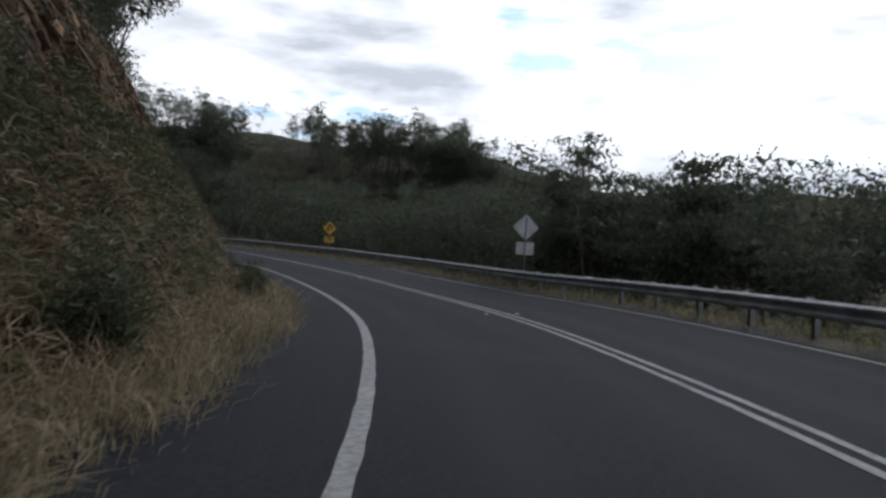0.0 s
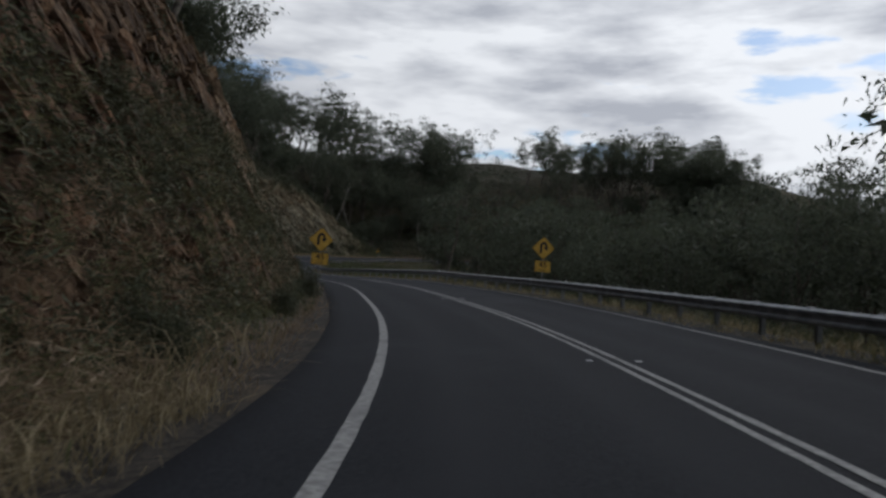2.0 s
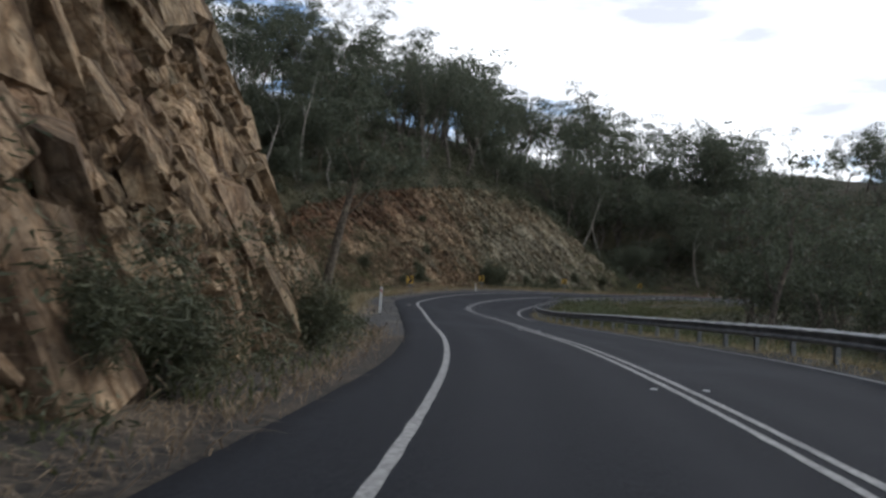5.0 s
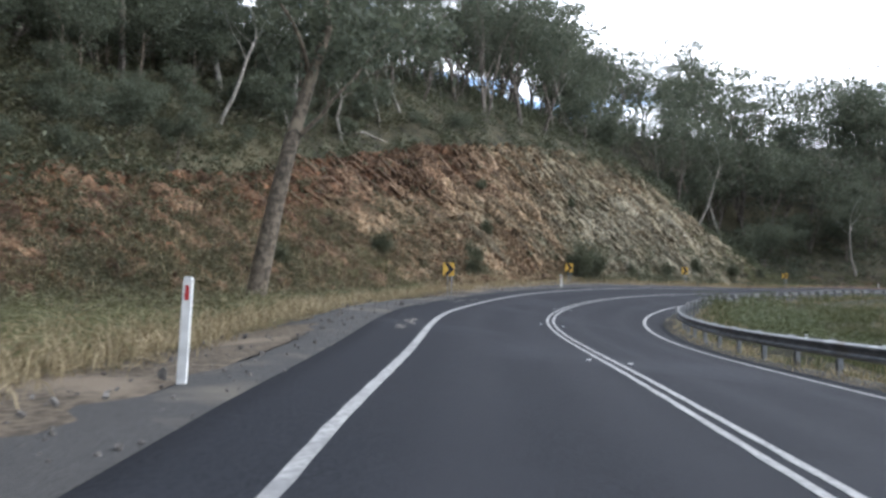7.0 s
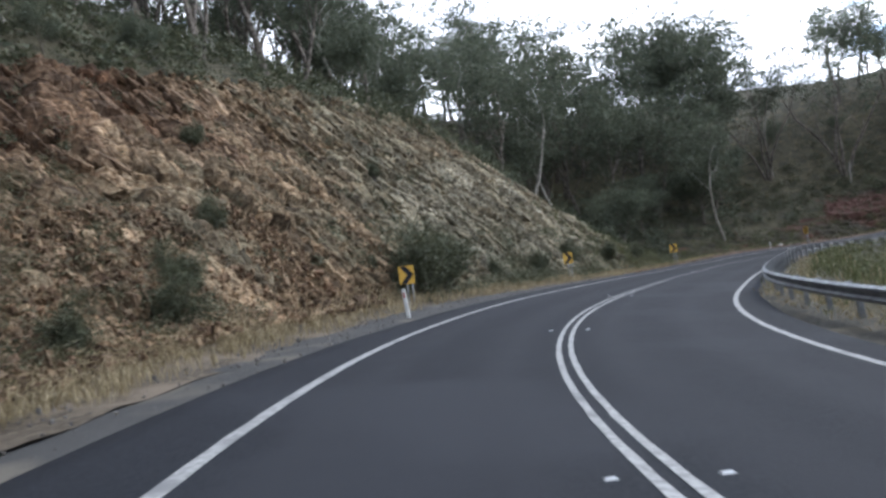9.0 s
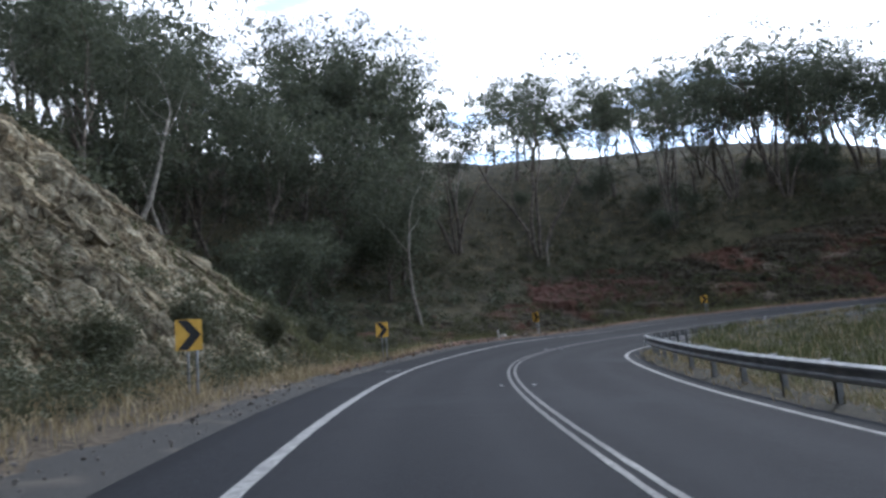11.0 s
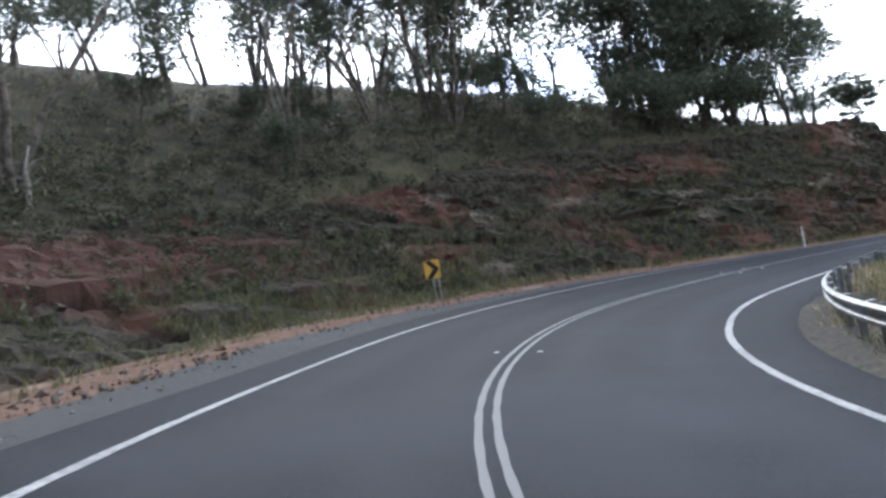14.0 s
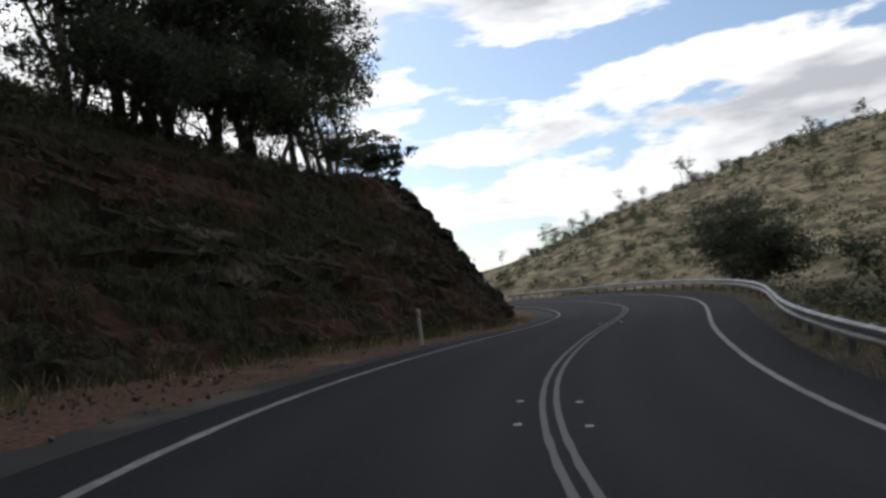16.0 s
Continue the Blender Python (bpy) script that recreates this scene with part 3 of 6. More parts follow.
def build_ground():
    xs, ys = graded(-130, 90, 2.0, 2600), graded(-30, 275, 2.0, 2600)
    gx, gy = np.meshgrid(xs, ys)
    gz = ground_height(gx, gy)
    verts = np.stack([gx.ravel(), gy.ravel(), gz.ravel()], 1)
    me = mesh_of("ground", verts, grid_faces(len(ys), len(xs)), HILL_GRASS, True)
    _, lat = stations(gx, gy)
    dry = smooth(gx.ravel(), 40, 90) * smooth(lat, 12, 40)
    me.attributes.new("dryness", "FLOAT", "POINT").data.foreach_set("value", dry.astype(np.float32))
    tagged(new("ground", me), "dry grassy hillsides falling and rising round the road", "ground", kind="structure")


def build_road():
    right = lambda s: min(right_line(s) + 0.75 + 0.6 * float(smooth(s, 195, 225)), along(RAIL, s) - 0.3)
    left = lambda s: -left_line(s) - 1.2 - 0.2 * math.sin(s * 0.11) - 0.5 * math.exp(-((s - 20) / 14) ** 2) + 0.75 * float(smooth(s, 216, 236))
    inner = np.linspace(0, 1, 23)
    lats = [lambda s: left(s) - 0.25] + [(lambda s, q=q: left(s) + (right(s) - left(s)) * q) for q in inner] + [lambda s: right(s) + 0.2]
    me = strip("road", 0, LAST, lats, [-0.25] + [0] * 23 + [-0.25], ASPHALT, 0.5)
    s = np.repeat(np.arange(0, LAST + 1e-6, 0.5), 25)
    q = np.tile(np.r_[0, inner, 1], len(s) // 25)
    lat = np.array([left(v) for v in s]) * (1 - q) + np.array([right(v) for v in s]) * q
    wear = sum(np.exp(-((lat - c - 0.12 * np.sin(s * 0.07)) / 0.34) ** 2) for c in (-2.45, -0.85, 0.9, 2.5))
    me.attributes.new("wear", "FLOAT", "POINT").data.foreach_set("value", wear.astype(np.float32))
    tagged(new("road", me), "dark grey asphalt road with two lanes, winding uphill", "road", kind="structure")

    def line(label, lat, wide, old=0.0, up=0.006):
        rng = np.random.default_rng(4)
        at_lat = lat if callable(lat) else (lambda s: lat)
        broad = wide if callable(wide) else (lambda s: wide)
        ragged = lambda side: (lambda s: at_lat(s) + side * broad(s) / 2 + 0.006 * math.sin(s * 7.3 + side) + rng.uniform(-0.004, 0.004))
        crown = lambda s: up
        me = strip("road_line", 0, LAST, [ragged(-1), ragged(1)], [crown, crown], PAINT, 0.5)
        s = np.repeat(np.arange(0, LAST + 1e-6, 0.5), 2)
        worn = old * (smooth(s, 150, 178) + 0.7 * smooth(s, 188, 200) * (1 - smooth(s, 232, 250))) + 0.12 * np.sin(s * 0.9) + 0.08 * np.sin(s * 2.3)
        me.attributes.new("wear", "FLOAT", "POINT").data.foreach_set("value", worn.astype(np.float32))
        tagged(new("road_line", me), label, "road marking", kind="structure")

    PAIR = lambda s: 0.112 - 0.018 * float(smooth(s, 105, 150)) - 0.008 * float(smooth(s, 160, 190))
    line("worn white painted edge line along the asphalt", lambda s: -left_line(s), lambda s: 0.148 - 0.03 * float(smooth(s, 62, 78) * (1 - smooth(s, 100, 120))) - 0.05 * float(smooth(s, 196, 216)), 0.1)
    line("worn white painted edge line beside the guardrail", right_line, 0.13, 0.1)
    line("one of two white lines painted on the road's middle", lambda s: -PAIR(s), lambda s: 0.86 * PAIR(s), 0.75)
    line("one of two white lines painted on the road's middle", PAIR, lambda s: 0.86 * PAIR(s), 0.68)


def build_verges():
    rightg = lambda s: min(right_line(s) + 0.75 + 0.6 * float(smooth(s, 195, 225)), along(RAIL, s) - 0.3)
    foot = lambda s: float(bank(s)[0])
    me = strip("verge_shoulder", 0, 97, [-3.35 - 0.9, -3.35 - 1.5, lambda s: -min(5.6, foot(s) - 0.6) - 0.5 * math.sin(s * 0.21), lambda s: -min(6.6, foot(s) - 0.2) - 0.5 * math.sin(s * 0.21) - 0.3, lambda s: -foot(s) - 1.2],
               [-0.05, -0.03, -0.06, -0.10, -0.35], DARK_EARTH, 0.8, 0.02, 3)
    tagged(new("shoulder", me), "dark earth shoulder beside the asphalt", "shoulder", kind="structure")
    me = strip("verge_shoulder", 97, LAST, [lambda s: -3.35 - 0.9 + 0.75 * float(smooth(s, 214, 234)), lambda s: -3.35 - 1.5 + 0.9 * float(smooth(s, 214, 234)), lambda s: -min(5.6, foot(s) - 0.6) - 0.5 * math.sin(s * 0.21), lambda s: -min(6.6, foot(s) - 0.2) - 0.5 * math.sin(s * 0.21) - 0.3, lambda s: -foot(s) - 1.2],
               [-0.05, -0.03, -0.06, lambda s: -0.10 - 3.2 * float(sunk(s)), lambda s: -0.35 - (foot(s) + 1.2) * float(sunk(s))], GRAVEL, 0.8, 0.02, 3)
    tagged(new("shoulder", me), "grey gravel shoulder beside the asphalt", "gravel shoulder", kind="structure")
    me = strip("verge", 183, LAST, [lambda s: -3.35 - 2.2 - 0.15 * math.sin(s * 0.9) + 1.25 * float(smooth(s, 214, 234)), lambda s: -3.35 - 2.7 + 1.3 * float(smooth(s, 214, 234)), lambda s: -foot(s) + 0.4, lambda s: -foot(s) - 1.5], [-0.1, -0.01, 0.05, -0.1], RED_EARTH, 0.8, 0.03, 5)
    tagged(new("verge", me), "bare red earth verge strewn with small stones", "verge", kind="structure")
    me = strip("verge", 99, 184, [-3.35 - 2.1, lambda s: -min(foot(s) - 1.2, 7.2), lambda s: -foot(s) + 0.4, lambda s: -foot(s) - 1.5], [-0.09, lambda s: 0.02 - 0.7 * 7.2 * float(sunk(s)), lambda s: 0.12 - foot(s) * float(sunk(s)), lambda s: 0.1 - (foot(s) + 1.5) * float(sunk(s))], DRY_EARTH, 0.8, 0.03, 8)
    tagged(new("verge", me), "dry earth verge under pale grass", "verge", kind="structure")
    me = strip("verge", 0, 100, [lambda s: -3.35 - 1.75 - 0.2 * math.sin(s), -3.35 - 2.1, lambda s: -foot(s), lambda s: -foot(s) - 1.2], [-0.075, 0.03, 0.2, 0.5], DARK_EARTH, 0.8, 0.04, 6)
    tagged(new("verge", me), "dry brown earth verge under the rock face", "verge", kind="structure")
    me = strip("verge", 0, LAST, [lambda s: rightg(s) - 0.02, lambda s: rightg(s) + 0.35, lambda s: along(RAIL, s) + 0.3, lambda s: along(RAIL, s) + 1.6, lambda s: along(RAIL, s) + 4], [-0.03, 0.02, 0.05, -0.15, -1.3], VERGE_EARTH, 0.8, 0.03, 7)
    tagged(new("verge", me), "dry earth and grass strip under the guardrail", "verge", kind="structure")


def cells(p, seed):
    """For places in a unit lattice: a random value of the nearest cell, a second one, and the distance to its edge."""
    base = np.floor(p).astype(int)
    best = np.full(len(p), 9.0)
    second = np.full(len(p), 9.0)
    v1, v2, tilt = np.zeros(len(p)), np.zeros(len(p)), np.zeros(len(p))
    for dx in (-1, 0, 1):
        for dy in (-1, 0, 1):
            for dz in (-1, 0, 1):
                c = base + (dx, dy, dz)
                h = (c[:, 0] * 73856093 ^ c[:, 1] * 19349663 ^ c[:, 2] * 83492791) + seed * 2654435
                r = [((h * k % 1000003) * 0.6180339887) % 1.0 for k in (1, 7, 13, 29, 41)]
                d = (c[:, 0] + r[0] - p[:, 0]) ** 2 + (c[:, 1] + r[1] - p[:, 1]) ** 2 + (c[:, 2] + r[2] - p[:, 2]) ** 2
                near = d < best
                tilt = np.where(near, (r[3] - 0.5) * (c[:, 0] + r[0] - p[:, 0]) + (r[2] - 0.5) * (c[:, 1] + r[1] - p[:, 1]), tilt)
                second = np.where(near, best, np.minimum(second, d))
                best = np.where(near, d, best)
                v1, v2 = np.where(near, r[3], v1), np.where(near, r[4], v2)
    return v1, v2, np.sqrt(second) - np.sqrt(best), tilt


def build_cutting(label, s0, s1, dip, bed, long, deep, amount, kind, seed, mat=None, taper=4.0, res=0.13, lift=0.0, pockets=(), strata=1.0, scree=0.0, blocks=(), red=None):
    """A blasted rock face along the road: beds dip by so many degrees, blocks stand out by amount metres."""
    s = np.arange(s0, s1, res)
    foot, crest, high, _ = bank(s)
    tall = float(np.max(high))
    q = np.linspace(-0.06, 1.3, int(tall * 1.25 / res))
    S, Q = np.meshgrid(s, q, indexing="ij")
    F, C, H = (np.repeat(v[:, None], len(q), 1) for v in (foot, crest, high))
    end = smooth(S, s0, s0 + taper) * (1 - smooth(S, s1 - taper, s1))
    U = F - 0.5 + (C - F) * np.clip(Q, 0, 9) ** 1.08 + (1 - end) * 1.6
    Z = H * np.minimum(Q, 1.0) - np.clip(Q - 1.0, 0, 1) * 3.0 + lift
    d = radians(dip)
    a, b = S * math.sin(d) + Z * math.cos(d), S * math.cos(d) - Z * math.sin(d)
    warp = 0.07 * waves(S, Z, 3.7, seed)
    pts = lambda k: np.stack([((a + warp) / (bed * k)).ravel(), ((b + warp) / (long * k)).ravel(), (U / (deep * k)).ravel() + 0.3 * seed], 1)
    v1, w1, e1, t1 = cells(pts(1.0), seed)
    v2, w2, e2, t2 = cells(pts(0.36), seed + 5)
    v3, w3, e3, t3 = cells(pts(2.6), seed + 9)

    def slabs(wide, run, turn):
        # Beds split across into slabs: each stands out by its own amount and leans out towards its lower edge.
        aa = ((a + warp) / wide).ravel()
        k = np.floor(aa)
        f = aa - k
        bb = (b / run).ravel() + 7.3 * np.modf(np.abs(np.sin(k * 12.9898 + turn)) * 43.7585)[0]
        j = np.floor(bb)
        r = np.modf(np.abs(np.sin(k * 78.233 + j * 37.719 + turn)) * 437.585)[0]
        return (r - 0.5) + 0.8 * (f - 0.5) - 0.7 * np.exp(-(f / 0.12) ** 2) - 0.4 * np.exp(-((bb - j) / 0.06) ** 2), r

    b1, r1 = slabs(bed * 1.7, long * 0.9, seed)
    b2, r2 = slabs(bed * 0.55, long * 0.42, seed + 3)
    out = amount * (strata * (1.0 * b1 + 0.38 * b2) + 0.7 * (v3 - 0.5) + (1.2 - strata) * (0.6 * (v1 - 0.5) + 0.7 * t1) + 0.16 * (v2 - 0.5) + 0.7 * t3 + 0.3 * t2) - (1.2 - strata) * 0.5 * amount * np.exp(-(e1 / 0.09) ** 2) - 0.5 * amount * np.exp(-(e3 / 0.05) ** 2)
    out = out.reshape(S.shape) * (0.25 + 0.75 * end) + 0.35 * amount * waves(S, Z, 5.5, seed + 2)
    out = out * (1 - scree * np.exp(-((S - 147.5) / 5) ** 4 - (Q / 0.3) ** 4))
    for s_, q_, w_, h_, deep_ in pockets:
        out = out - deep_ * np.exp(-((S - s_) / w_) ** 4 - ((Q - q_ + (S - s_) * 0.03) / h_) ** 4)
    slope = np.arctan2(H, C - F)
    U2, Z2 = U - out * np.sin(slope), Z + out * np.cos(slope)
    nx, ny = along(NX, S), along(NY, S)
    x, y = along(CX, S) - nx * U2, along(CY, S) - ny * U2
    z = along(CZ, S) + np.maximum(Z2, -0.6)
    verts = np.stack([x.ravel(), y.ravel(), z.ravel()], 1)
    me = mesh_of("rock_cutting", verts, [f[::-1] for f in grid_faces(len(s), len(q))], mat or ROCK)
    layer = me.attributes.new("rock_kind", "FLOAT", "POINT")
    layer.data.foreach_set("value", (kind(S, Q).ravel() + 0.16 * (w1 - 0.5) + 0.28 * (w3 - 0.5) + 0.12 * (w2 - 0.5) + strata * (0.2 * (r1 - 0.5) + 0.22 * (r2 - 0.5))).astype(np.float32))
    lie = me.attributes.new("bedding", "FLOAT_VECTOR", "POINT")
    lie.data.foreach_set("vector", np.stack([a + 0.4 * warp, b, U], -1).astype(np.float32).ravel())
    if red:
        me.attributes.new("redness", "FLOAT", "POINT").data.foreach_set("value", red(S, Q).ravel().astype(np.float32))
    face = tagged(new("rock_cutting", me), label, "rock face", kind="structure")
    for k, (c0, c1, q0, q1, count, parts, size, stand) in enumerate(blocks):
        # Blocks on the last bank share its shade-darkened colour, not the cut rock's.
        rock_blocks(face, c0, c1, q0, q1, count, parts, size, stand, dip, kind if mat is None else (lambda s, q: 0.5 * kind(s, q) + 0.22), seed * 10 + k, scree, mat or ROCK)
    return face


def block_shape(rng):
    """A split block of rock, about one unit across, with sloping broken sides and a chipped corner."""
    v = np.array([(x, y, z) for x in (-0.5, 0.5) for y in (-0.5, 0.5) for z in (-0.5, 0.5)])
    v += rng.uniform(-0.17, 0.17, v.shape)
    out = v[:, 2] > 0
    v[out, :2] *= rng.uniform(0.5, 0.95, 2)
    v[out, 0] += rng.uniform(-0.12, 0.12)
    return v


QUADS = ((0, 1, 3, 2), (4, 6, 7, 5), (0, 4, 5, 1), (2, 3, 7, 6), (0, 2, 6, 4), (1, 5, 7, 3))


def rock_blocks(face, s0, s1, q0, q1, count, parts, size, stand, dip, kind, seed, scree, mat):
    """Split blocks that lie along the beds of a rock face: the largest are pieces of their own, the rest one mesh."""
    rng = np.random.default_rng(seed)
    s, q = rng.uniform(s0, s1, count), rng.uniform(q0, q1, count)
    if scree:
        keep = ~((np.abs(s - 147.5) < 8) & (q < 0.4))
        s, q = s[keep], q[keep]
    n = len(s)
    foot, crest, high, _ = bank(s)
    u = foot - 0.5 + (crest - foot) * q ** 1.08
    tx, ty, nx, ny = along(TX, s), along(TY, s), along(NX, s), along(NY, s)
    at_ = np.stack([along(CX, s) - nx * u, along(CY, s) - ny * u, along(CZ, s) + high * q], 1)
    run = np.stack([tx, ty, 0 * tx], 1)
    wide = crest - foot
    up = np.stack([-nx * wide, -ny * wide, high], 1) / np.hypot(wide, high)[:, None]
    out = np.stack([nx * high, ny * high, wide], 1) / np.hypot(wide, high)[:, None]
    d = np.radians(dip + rng.normal(0, 16, n))[:, None]
    bed, cross = np.cos(d) * run - np.sin(d) * up, np.sin(d) * run + np.cos(d) * up
    tip = rng.normal(0, 0.22, (n, 2))
    out = out + cross * tip[:, :1] + bed * tip[:, 1:] * 0.5
    out /= np.linalg.norm(out, axis=1)[:, None]
    cross = np.cross(out, bed)
    cross /= np.linalg.norm(cross, axis=1)[:, None]
    bed = np.cross(cross, out)
    grow = np.minimum(rng.lognormal(0, 0.45, n), 1.7)
    a, b, c = size[0] * grow * rng.uniform(0.6, 1.4, n), size[1] * grow * rng.uniform(0.6, 1.4, n), size[2] * grow ** 0.5 * rng.uniform(0.7, 1.3, n)
    at_ = at_ + out * (stand * rng.uniform(-1.0, 0.7, n) - 0.2 * c)[:, None]
    m = np.stack([bed * a[:, None], cross * b[:, None], out * c[:, None]], 2)
    kinds = kind(s, q) + rng.normal(0, 0.07, n)
    order = np.argsort(-a * b)
    shapes, meshes = [block_shape(rng) for _ in range(9)], {}

    def mesh_for(i, level):
        if (i, level) not in meshes:
            me = mesh_of("rock_block", shapes[i], QUADS, mat)
            me.attributes.new("rock_kind", "FLOAT", "POINT").data.foreach_set("value", np.full(8, 0.12 * level, np.float32))
            me.attributes.new("bedding", "FLOAT_VECTOR", "POINT").data.foreach_set("vector", (shapes[i][:, [1, 0, 2]] * (size[1], size[0], size[2]) + i).astype(np.float32).ravel())
            meshes[i, level] = me
        return meshes[i, level]

    for i in order[:parts]:
        w = Matrix([(*m[i, 0], at_[i, 0]), (*m[i, 1], at_[i, 1]), (*m[i, 2], at_[i, 2]), (0, 0, 0, 1)])
        part("rock_block", mesh_for(int(rng.integers(9)), int(round(float(np.clip(kinds[i], 0, 0.9)) / 0.12))), face, "", w)
    rest = order[parts:]
    base = np.array([shapes[k] for k in rng.integers(0, 9, len(rest))])
    v = np.einsum("nij,nkj->nki", m[rest], base) + at_[rest][:, None]
    f = (np.arange(len(rest))[:, None, None] * 8 + np.array(QUADS)[None]).reshape(-1, 4).tolist()
    me = mesh_of("rock_blocks", v.reshape(-1, 3), f, mat)
    me.attributes.new("rock_kind", "FLOAT", "POINT").data.foreach_set("value", np.repeat(kinds[rest], 8).astype(np.float32))
    lie = base[:, :, [1, 0, 2]] * np.stack([b[rest], a[rest], c[rest]], 1)[:, None] + rng.uniform(0, 50, (len(rest), 1, 3))
    me.attributes.new("bedding", "FLOAT_VECTOR", "POINT").data.foreach_set("vector", lie.astype(np.float32).ravel())
    tagged(part("rock_blocks", me, face), kind="stuff")


build_ground()
build_road()
build_verges()
build_cutting("rusty brown and grey blasted rock face above dry grass", 0, 99, 60, 1.05, 1.9, 1.1, 0.3,
              lambda s, q: -0.02 + 0.31 * smooth(s, 60, 70) + 0.1 * np.sin(s * 0.23) - 0.02 * smooth(s, 72, 84) + 0.15 * smooth(s, 90, 97), 3, taper=5, res=0.11, strata=0.5, pockets=((80, 0.55, 0.6, 0.05, 0.6), (85, 0.72, 0.9, 0.05, 0.8), (74, 0.3, 0.5, 0.1, 0.5), (68, 0.6, 0.7, 0.06, 0.6), (90, 0.4, 0.6, 0.07, 0.5)),
              blocks=((58, 97, 0.05, 1.0, 110, 90, (1.15, 0.8, 0.45), 0.04), (46, 97, 0.0, 1.02, 520, 60, (0.6, 0.34, 0.3), 0.05), (60, 97, 0.0, 1.0, 1300, 0, (0.17, 0.1, 0.14), 0.1), (2, 30, 0.5, 1.0, 260, 0, (0.4, 0.25, 0.28), 0.08), (26, 60, 0.15, 1.0, 1000, 40, (0.42, 0.28, 0.22), 0.05)))
build_cutting("sloping rock face, rusty earth passing into pale grey stone", 112, 194, 70, 0.6, 4.5, 0.9, 0.46,
              lambda s, q: np.maximum(-0.24 + 0.1 * (1 - smooth(s, 132, 142)), -0.05 + 0.36 * smooth(s, 137, 148) + 0.17 * smooth(s, 138, 148) * (1 - smooth(q, 0.45, 0.7)) - 0.42 * smooth(q, 0.5, 0.9) * (1 - smooth(s, 150, 163))) + 0.35 * smooth(s, 155, 171) + 0.14 * np.exp(-((s - 168) / 5) ** 2 - ((q - 0.45) / 0.3) ** 2), 11, taper=10, scree=0.85,
              pockets=((149.4, 0.74, 1.3, 0.06, 1.3), (158, 0.5, 0.7, 0.04, 0.5), (163, 0.7, 0.8, 0.04, 0.5)),
              blocks=((140, 191, 0.15, 1.0, 150, 120, (1.3, 0.42, 0.3), 0.04), (136, 192, 0.03, 1.0, 1300, 0, (0.7, 0.2, 0.24), 0.07), (136, 192, 0.0, 1.0, 2600, 0, (0.24, 0.11, 0.14), 0.07), (114, 138, 0.3, 1.0, 360, 0, (0.26, 0.13, 0.16), 0.03)))


def ledges(s, q):
    """Where pale rock breaks through the earth bank."""
    out = 0.0 * q
    for s0, q0, w, h in ((226.6, 0.5, 1.3, 0.2), (230.6, 0.8, 0.9, 0.06), (231.2, 0.6, 1.3, 0.09), (229.1, 0.28, 1.4, 0.1), (242.6, 0.52, 1.2, 0.06), (243, 0.36, 2.0, 0.05), (247, 0.45, 2.2, 0.05), (253, 0.5, 2.6, 0.06), (236, 0.6, 1.2, 0.05), (262, 0.8, 4, 0.12)):
        out = np.maximum(out, 0.62 * np.exp(-(((s - s0) / w) ** 2 + ((q - q0) / h) ** 2)))
    return out


build_cutting("low bank of dark earth coloured darker for shade, with ledges and tufts of grass", 197, 290, 12, 0.6, 2.4, 1.2, 0.55,
              ledges, 23, mat=SHADED_BANK, taper=10, res=0.18, strata=0.35, red=lambda s, q: 0.8 * np.exp(-((s - 216) / 9) ** 4 - ((q - 0.66) / 0.26) ** 4) + 0.45 * np.exp(-((s - 235.5) / 3.5) ** 4 - ((q - 0.4) / 0.2) ** 4),
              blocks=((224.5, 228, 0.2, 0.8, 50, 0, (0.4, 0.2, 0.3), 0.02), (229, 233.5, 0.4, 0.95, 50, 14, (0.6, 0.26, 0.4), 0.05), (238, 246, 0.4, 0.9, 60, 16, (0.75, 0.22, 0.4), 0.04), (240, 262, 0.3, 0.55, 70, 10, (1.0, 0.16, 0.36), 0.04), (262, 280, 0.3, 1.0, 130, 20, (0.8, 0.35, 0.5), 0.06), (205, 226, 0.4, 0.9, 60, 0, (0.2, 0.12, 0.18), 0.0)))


# ---- trees, bushes and grass ----
def tube(verts, faces, pts, radii, sides=6):
    """Adds a tapered tube through the points."""
    start = len(verts)
    pts = [Vector(p) for p in pts]
    for i, p in enumerate(pts):
        t = (pts[min(i + 1, len(pts) - 1)] - pts[max(i - 1, 0)]).normalized()
        a = t.orthogonal().normalized()
        b = t.cross(a)
        for k in range(sides):
            w = 2 * math.pi * k / sides
            verts.append(tuple(p + (a * math.cos(w) + b * math.sin(w)) * radii[i]))
    for i in range(len(pts) - 1):
        for k in range(sides):
            j = start + i * sides
            faces.append((j + k, j + (k + 1) % sides, j + sides + (k + 1) % sides, j + sides + k))
    faces.append(tuple(start + (len(pts) - 1) * sides + k for k in range(sides)))


